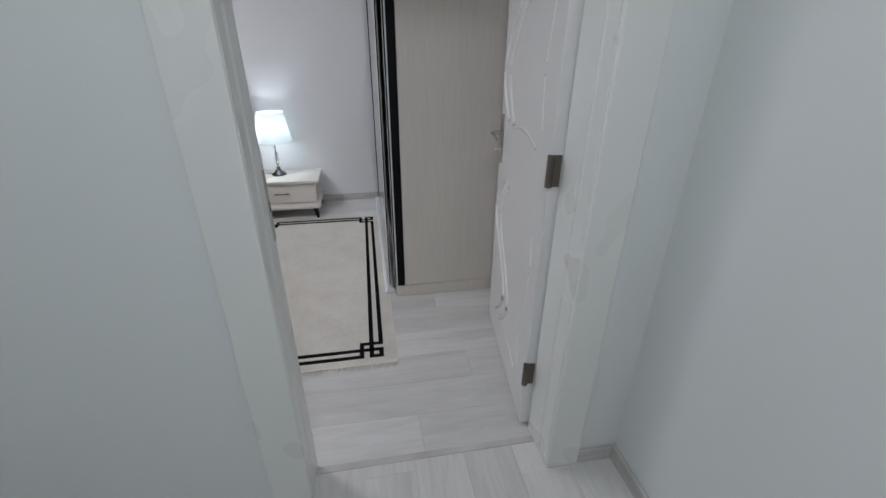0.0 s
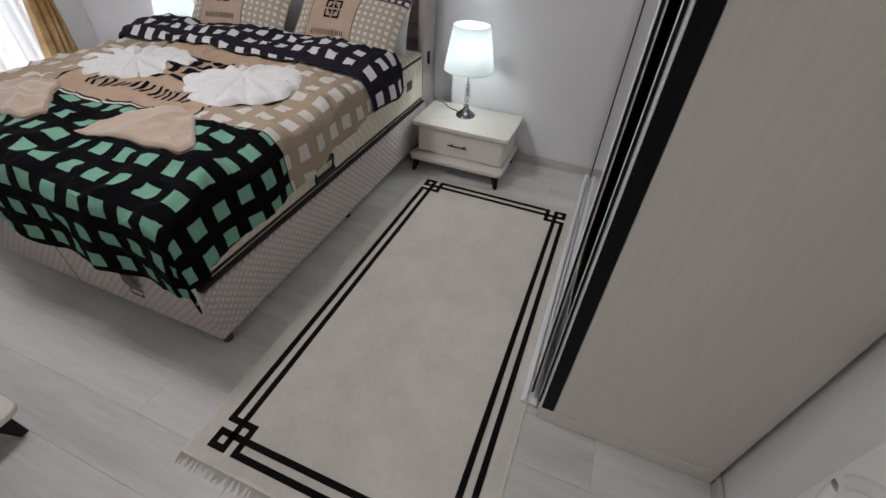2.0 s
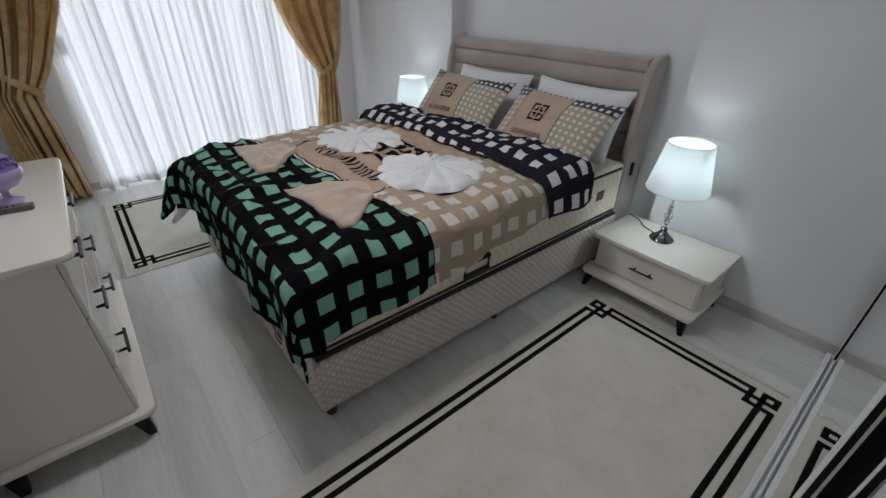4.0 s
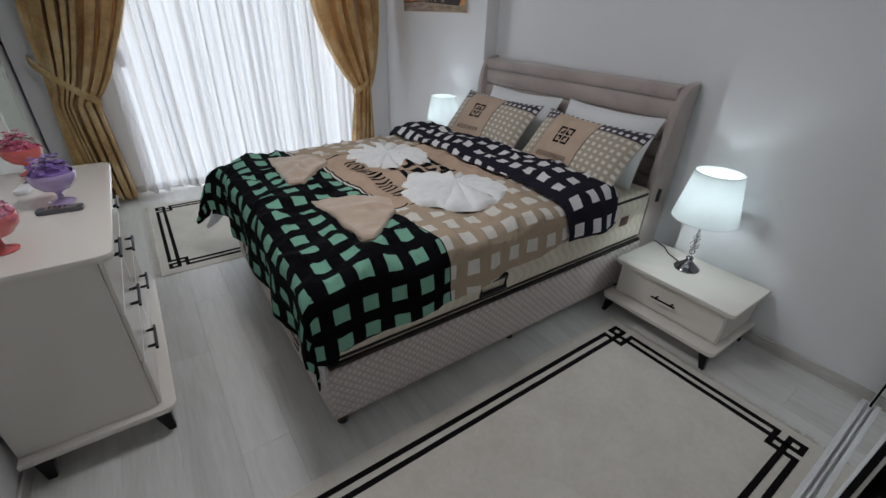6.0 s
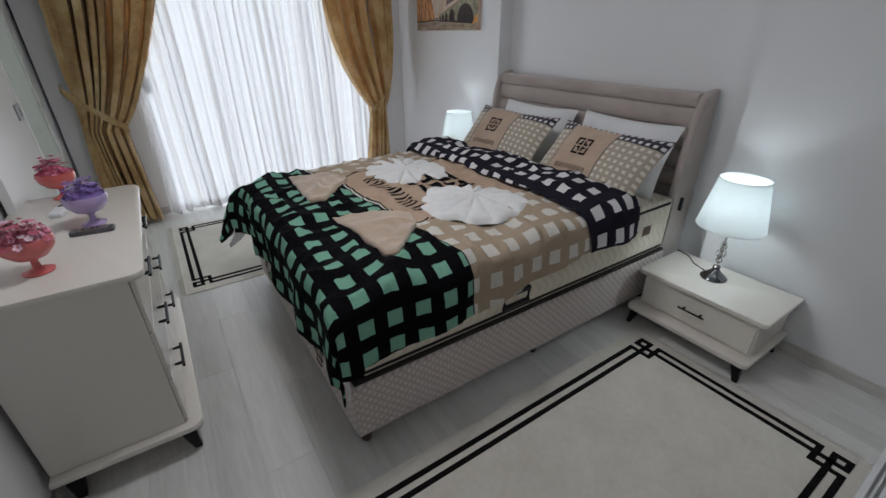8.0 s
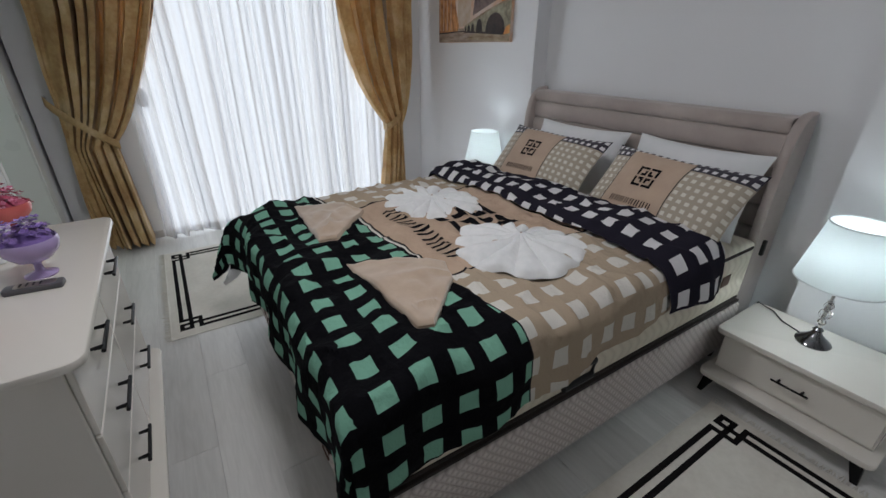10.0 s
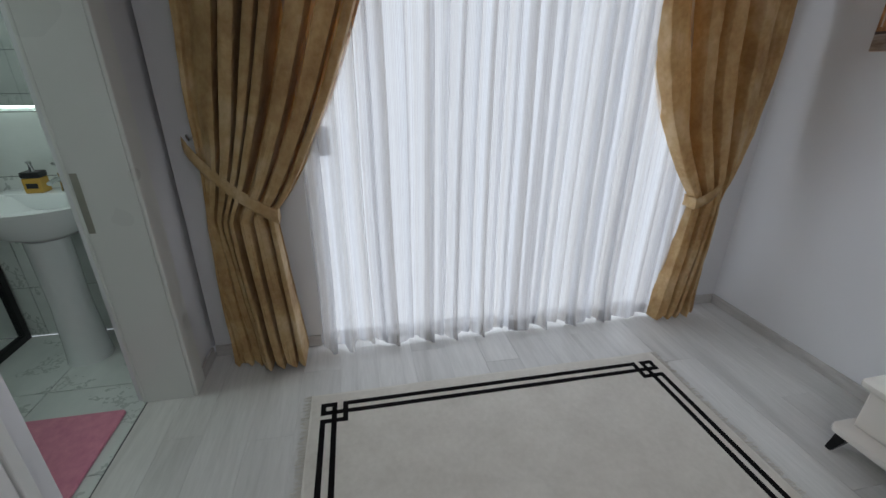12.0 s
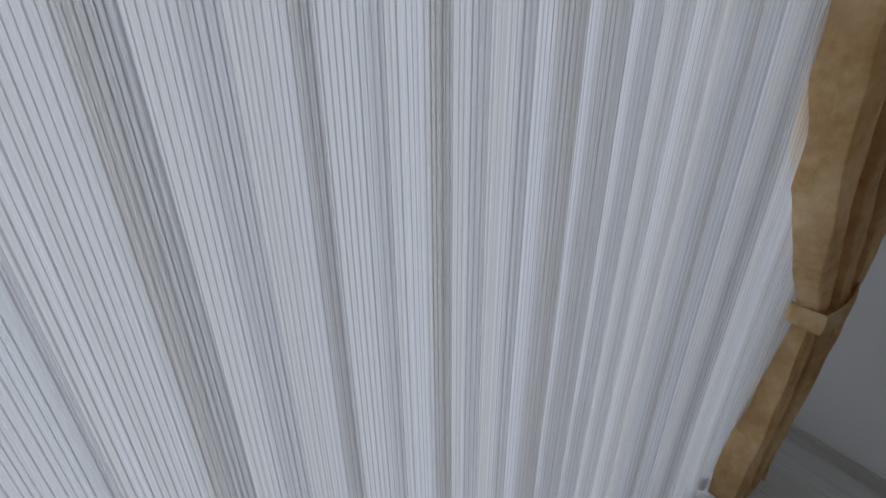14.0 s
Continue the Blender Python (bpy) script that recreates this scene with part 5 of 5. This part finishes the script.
# ---- curtains ----
def net():
    c = thing("net_curtain", "white voile net curtain with fine grey pinstripes", "curtain")
    y0, y1, n = 1.665, 3.99, 1200
    rnd = random.Random(5)
    # pleats that lap over one another, each of its own width and depth
    marks, lap, deep = [0.0], [], []
    while marks[-1] < 1:
        w = rnd.choice((0.020, 0.028, 0.036, 0.046, 0.062))
        marks.append(marks[-1] + w)
        lap.append(rnd.choice((0.008, 0.014, 0.022, 0.030)) * (0.6 + w / 0.06))
        deep.append(rnd.uniform(0.012, 0.034))
    xs, ys = [], []
    k = 0
    for i in range(n + 1):
        s = i / n
        while k < len(lap) - 1 and s >= marks[k + 1]:
            k += 1
        f = (s - marks[k]) / (marks[k + 1] - marks[k])
        th = 2 * math.pi * f
        xs.append(deep[k] * math.sin(th) * math.sin(math.pi * f) + 0.004 * wave(31 * s, 7.0))
        ys.append(y0 + (y1 - y0) * s + lap[k] * (1.25 * math.sin(th) * math.sin(math.pi * f) ** 0.5 + 0.25 * math.sin(3 * th)))
    arc = [0.0]
    for i in range(n):
        arc.append(arc[-1] + math.hypot(ys[i + 1] - ys[i], xs[i + 1] - xs[i]))

    def place(a, b):
        i = round(a * n)
        z = 2.50 - 2.496 * b
        spread = 0.75 + 0.5 * b
        low = max(0.0, b - 0.90) / 0.10
        loop = max(0.0, math.sin(78 * a + 2.5 * wave(6 * a, 1.0)))
        flare = low ** 1.5 * (0.040 * loop ** 0.7 - 0.008)
        edge = 0.05 * math.sin(2.2 * b) * max(0.0, 1 - a * 14)
        sway = 0.008 * math.sin(23 * a + 3 * b) + 0.010 * wave(6 * a, 2.2 * b, 3.0)
        mid = y0 + (y1 - y0) * a
        hem = 0.035 * (1 - loop) * low
        return -4.405 + xs[i] * spread + flare, mid + (ys[i] - mid) * (0.80 + 0.25 * b) + sway + edge, max(0.004, z + hem * 0.5)

    part("cloth", sheet(n, 34, place, lambda a, b: (arc[round(a * n)], 2.49 * b)), "voile", c, smooth=True)
    part("hem", sheet(n, 2, lambda a, b: (place(a, 1 - 0.028 * b)[0] + 0.0012, *place(a, 1 - 0.028 * b)[1:]), lambda a, b: (arc[round(a * n)], 0.07 * b)), "voile", c, "doubled bottom hem", smooth=True)
    part("rail", box(-4.40, -4.33, 1.2, 4.25, 2.50, 2.54, 0.004), "pvc", c, "white curtain rail")
    return c


net()


def drape(label, outer, inner, tie_z, folds, seed, hook, cx, flat=0.0, deep=0.150):
    """A velvet curtain gathered by a tieback. outer(z) and inner(z) give its two edges, along y."""
    c = thing("curtain", label, "curtain", group="gold curtains")
    nu, nv = 380, 64

    def place(a, b):
        z = 2.52 - 2.505 * b
        up = max(0.0, z - tie_z)
        low = max(0.0, tie_z - z)
        o, i = outer(z), inner(z)
        gather = math.exp(-(up / 0.30) ** 1.2) if up else math.exp(-(low / 0.55) ** 1.4)
        w = a ** (1 + 0.35 * gather)
        y = o + (i - o) * w
        th = 2 * math.pi * folds * (a + 0.030 * math.sin(11 * a + 2 * seed) + 0.012 * math.sin(27 * a)) + 1.8 * wave(4 * a, z * 0.8, seed) + seed
        f = min(1.0, max(0.0, (abs(math.sin(th / 2)) - 0.24) / 0.45))
        ridge = 1.5 * f * f * (3 - 2 * f) * (0.92 + 0.08 * abs(math.sin(th / 2))) - 1.0     # round ridges, deep dark valleys
        amp = deep * (1 - 0.67 * gather) * (0.08 + 0.92 * min(1, max(0.0, (a - (0.10 if low == 0 else 0.10 + flat * min(1.0, low / 0.12))) * 7)))
        bulge = 0.045 * gather * math.sin(math.pi * a)
        pinch = 0.012 * gather * math.sin(6 * math.pi * folds * a)
        x = cx + ridge * amp + bulge + 0.014 * wave(4 * a, 3 * z, seed + 5) + 0.006 * wave(14 * a, 9 * z, seed) + 0.003 * wave(40 * a, 22 * z, seed)
        y += -math.copysign(0.004, i - o) * math.sin(th) * (1 - 0.85 * gather) * min(1, a * 5) + 0.010 * wave(5 * a, 2.5 * z, seed + 2) * (1 - gather) + pinch * 0.3
        foot = max(0.0, b - 0.96) / 0.04 * (0.016 + 0.016 * math.sin(th) + 0.012 * wave(9 * a, seed))
        return x, y, max(0.004, z + foot)

    part("cloth", sheet(nu, nv, place, lambda a, b: (a, b)), "gold", c, smooth=True)
    # tieback band: from the hook round the gathered folds
    hy, hz = hook
    yi, yo = inner(tie_z), outer(tie_z)
    sg = 1 if yi > yo else -1
    line = []
    for t in range(17):
        s = t / 16
        y = hy + (yi + sg * 0.016 - hy) * s
        z = hz + (tie_z - 0.01 - hz) * (s ** 0.85)
        x = -4.395 + (cx + 4.46) * math.sin(math.pi * min(1.0, 0.08 + s * 0.62)) ** 0.8
        line.append((x, y, z))
    for t in range(1, 6):   # back round behind the folds
        s = t / 5
        line.append((line[16][0] - 0.105 * s, yi + sg * (0.016 - 0.008 * s), tie_z - 0.01))

    def band(a, b):
        p = line[min(len(line) - 1, round(a * (len(line) - 1)))]
        return p[0] + 0.006 * math.sin(math.pi * b), p[1], p[2] + 0.033 - 0.066 * b

    part("tieback", sheet(len(line) - 1, 6, band, lambda a, b: (a, b)), "gold", c, "tieback band of the same velvet", smooth=True).modifiers.new("thick", "SOLIDIFY").thickness = 0.004
    part("hook", tube([(WEST, hy, hz + 0.01), (WEST + 0.05, hy, hz + 0.01), (WEST + 0.065, hy, hz + 0.03)], 0.006, 8), "chrome", c, "small metal tieback hook", smooth=True)
    return c


drape("gold velvet curtain gathered by a tieback, beside the bathroom door",
      lambda z: 1.262 + 0.055 * min(1.0, max(0.0, z - 0.8) / 0.9) + 0.02 * math.exp(-((z - 0.9) / 0.3) ** 2),
      lambda z: 1.575 + (0.42 * ((z - 0.855) / 0.8) ** 0.75 if z > 0.855 else 0.05 * (0.855 - z) / 0.855),
      0.855, 8.0, 0.7, (1.242, 1.165), -4.315, 0.26, 0.140)
drape("gold velvet curtain gathered by a tieback, beside the picture wall",
      lambda z: 4.010 + (0.15 * (1 - math.exp(-(z - 0.79) / 0.30)) if z > 0.79 else 0.03 * (0.79 - z)),
      lambda z: 3.825 - (0.48 * (1 - math.exp(-((z - 0.79) / 0.55) ** 1.1)) if z > 0.79 else 0.12 * (0.79 - z)),
      0.79, 4.5, 2.9, (4.020, 0.93), -4.345, 0.0, 0.085)


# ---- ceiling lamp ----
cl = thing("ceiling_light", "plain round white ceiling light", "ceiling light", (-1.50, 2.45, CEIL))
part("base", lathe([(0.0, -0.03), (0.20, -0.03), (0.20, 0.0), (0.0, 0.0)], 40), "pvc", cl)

# ---- plain glowing sky outside the window ----
k = Mat("bright_overcast_sky", (0, 0, 0), 1.0)
k.b.inputs["Emission Color"].default_value = (0.86, 0.93, 1.0, 1)
k.b.inputs["Emission Strength"].default_value = SKY_GLOW
M["sky_glow"] = k.m
part("backdrop", box(-5.62, -5.60, -0.6, 7.5, -4.0, 4.5), "sky_glow", None, "plain bright overcast sky outside", kind="structure", category="sky")


# ---- bathroom tiles ----
def tiles(parent, origin, du, dv, nu, nv, w, h, normal, gap=0.004):
    """A field of thin tiles as pieces of their own; du and dv are the directions of width and height."""
    du, dv, normal = Vector(du), Vector(dv), Vector(normal)
    bm = box(gap / 2, w - gap / 2, gap / 2, h - gap / 2, 0, 0.006)
    me = mesh_of(bm)
    me.materials.append(M["marble"])
    rot = Matrix((du, dv, normal)).transposed().to_4x4()
    for i in range(nu):
        for j in range(nv):
            ob = new("tile", me)
            ob.parent = parent
            ob.matrix_world = Matrix.Translation(Vector(origin) + du * (w * i) + dv * (h * j)) @ rot


tiles(bath_wall, (BW - 0.0075, -1.1, 0.0), (0, 1, 0), (0, 0, 1), 4, 8, 0.60, 0.315, (1, 0, 0))
tiles(bath_east, (-3.1925, 0.86, 0.0), (0, -1, 0), (0, 0, 1), 4, 8, 0.49, 0.315, (-1, 0, 0))
tiles(bath_floor, (BW, -1.1, -0.006), (1, 0, 0), (0, 1, 0), 3, 4, 0.553, 0.50, (0, 0, 1))


# ---- floor planks ----
def planks(parent, x0, x1, y0, y1, along, width, length, material, seed):
    """Staggered planks cut at the edges of the field."""
    rnd = random.Random(seed)
    shapes = {}
    a0, a1, b0, b1 = (x0, x1, y0, y1) if along == "x" else (y0, y1, x0, x1)
    row, b = 0, b0
    while b < b1 - 0.005:
        bw = min(width, b1 - b)
        a = a0 - length * ((row * 0.37 + 0.15 * rnd.random()) % 1.0)
        while a < a1 - 0.005:
            s, e = max(a, a0), min(a + length, a1)
            if e - s > 0.01:
                key = (round(e - s, 3), round(bw, 3))
                if key not in shapes:
                    g = 0.0003
                    ex = (-(e - s) / 2 + g, (e - s) / 2 - g, -bw / 2 + g, bw / 2 - g)
                    if along != "x":
                        ex = (ex[2], ex[3], ex[0], ex[1])
                    me = mesh_of(box(*ex, -0.009, 0.0, 0.0006, 1))
                    me.materials.append(M[material])
                    shapes[key] = me
                ob = new("plank", shapes[key])
                ob.parent = parent
                ob.location = ((s + e) / 2, b + bw / 2, 0) if along == "x" else (b + bw / 2, (s + e) / 2, 0)
            a += length
        b += bw
        row += 1


planks(floor, WEST, EAST, 1.222, NORTH, "x", 0.193, 1.20, "plank", 3)
planks(floor, WEST, -3.2, 0.905, 1.222, "x", 0.1585, 1.20, "plank", 8)
planks(floor, -3.2, -0.15, 1.095, 1.222, "x", 0.162, 1.20, "plank", 9)
planks(floor, -1.30, 1.10, -1.6, 1.198, "y", 0.193, 1.20, "plank_hall", 4)
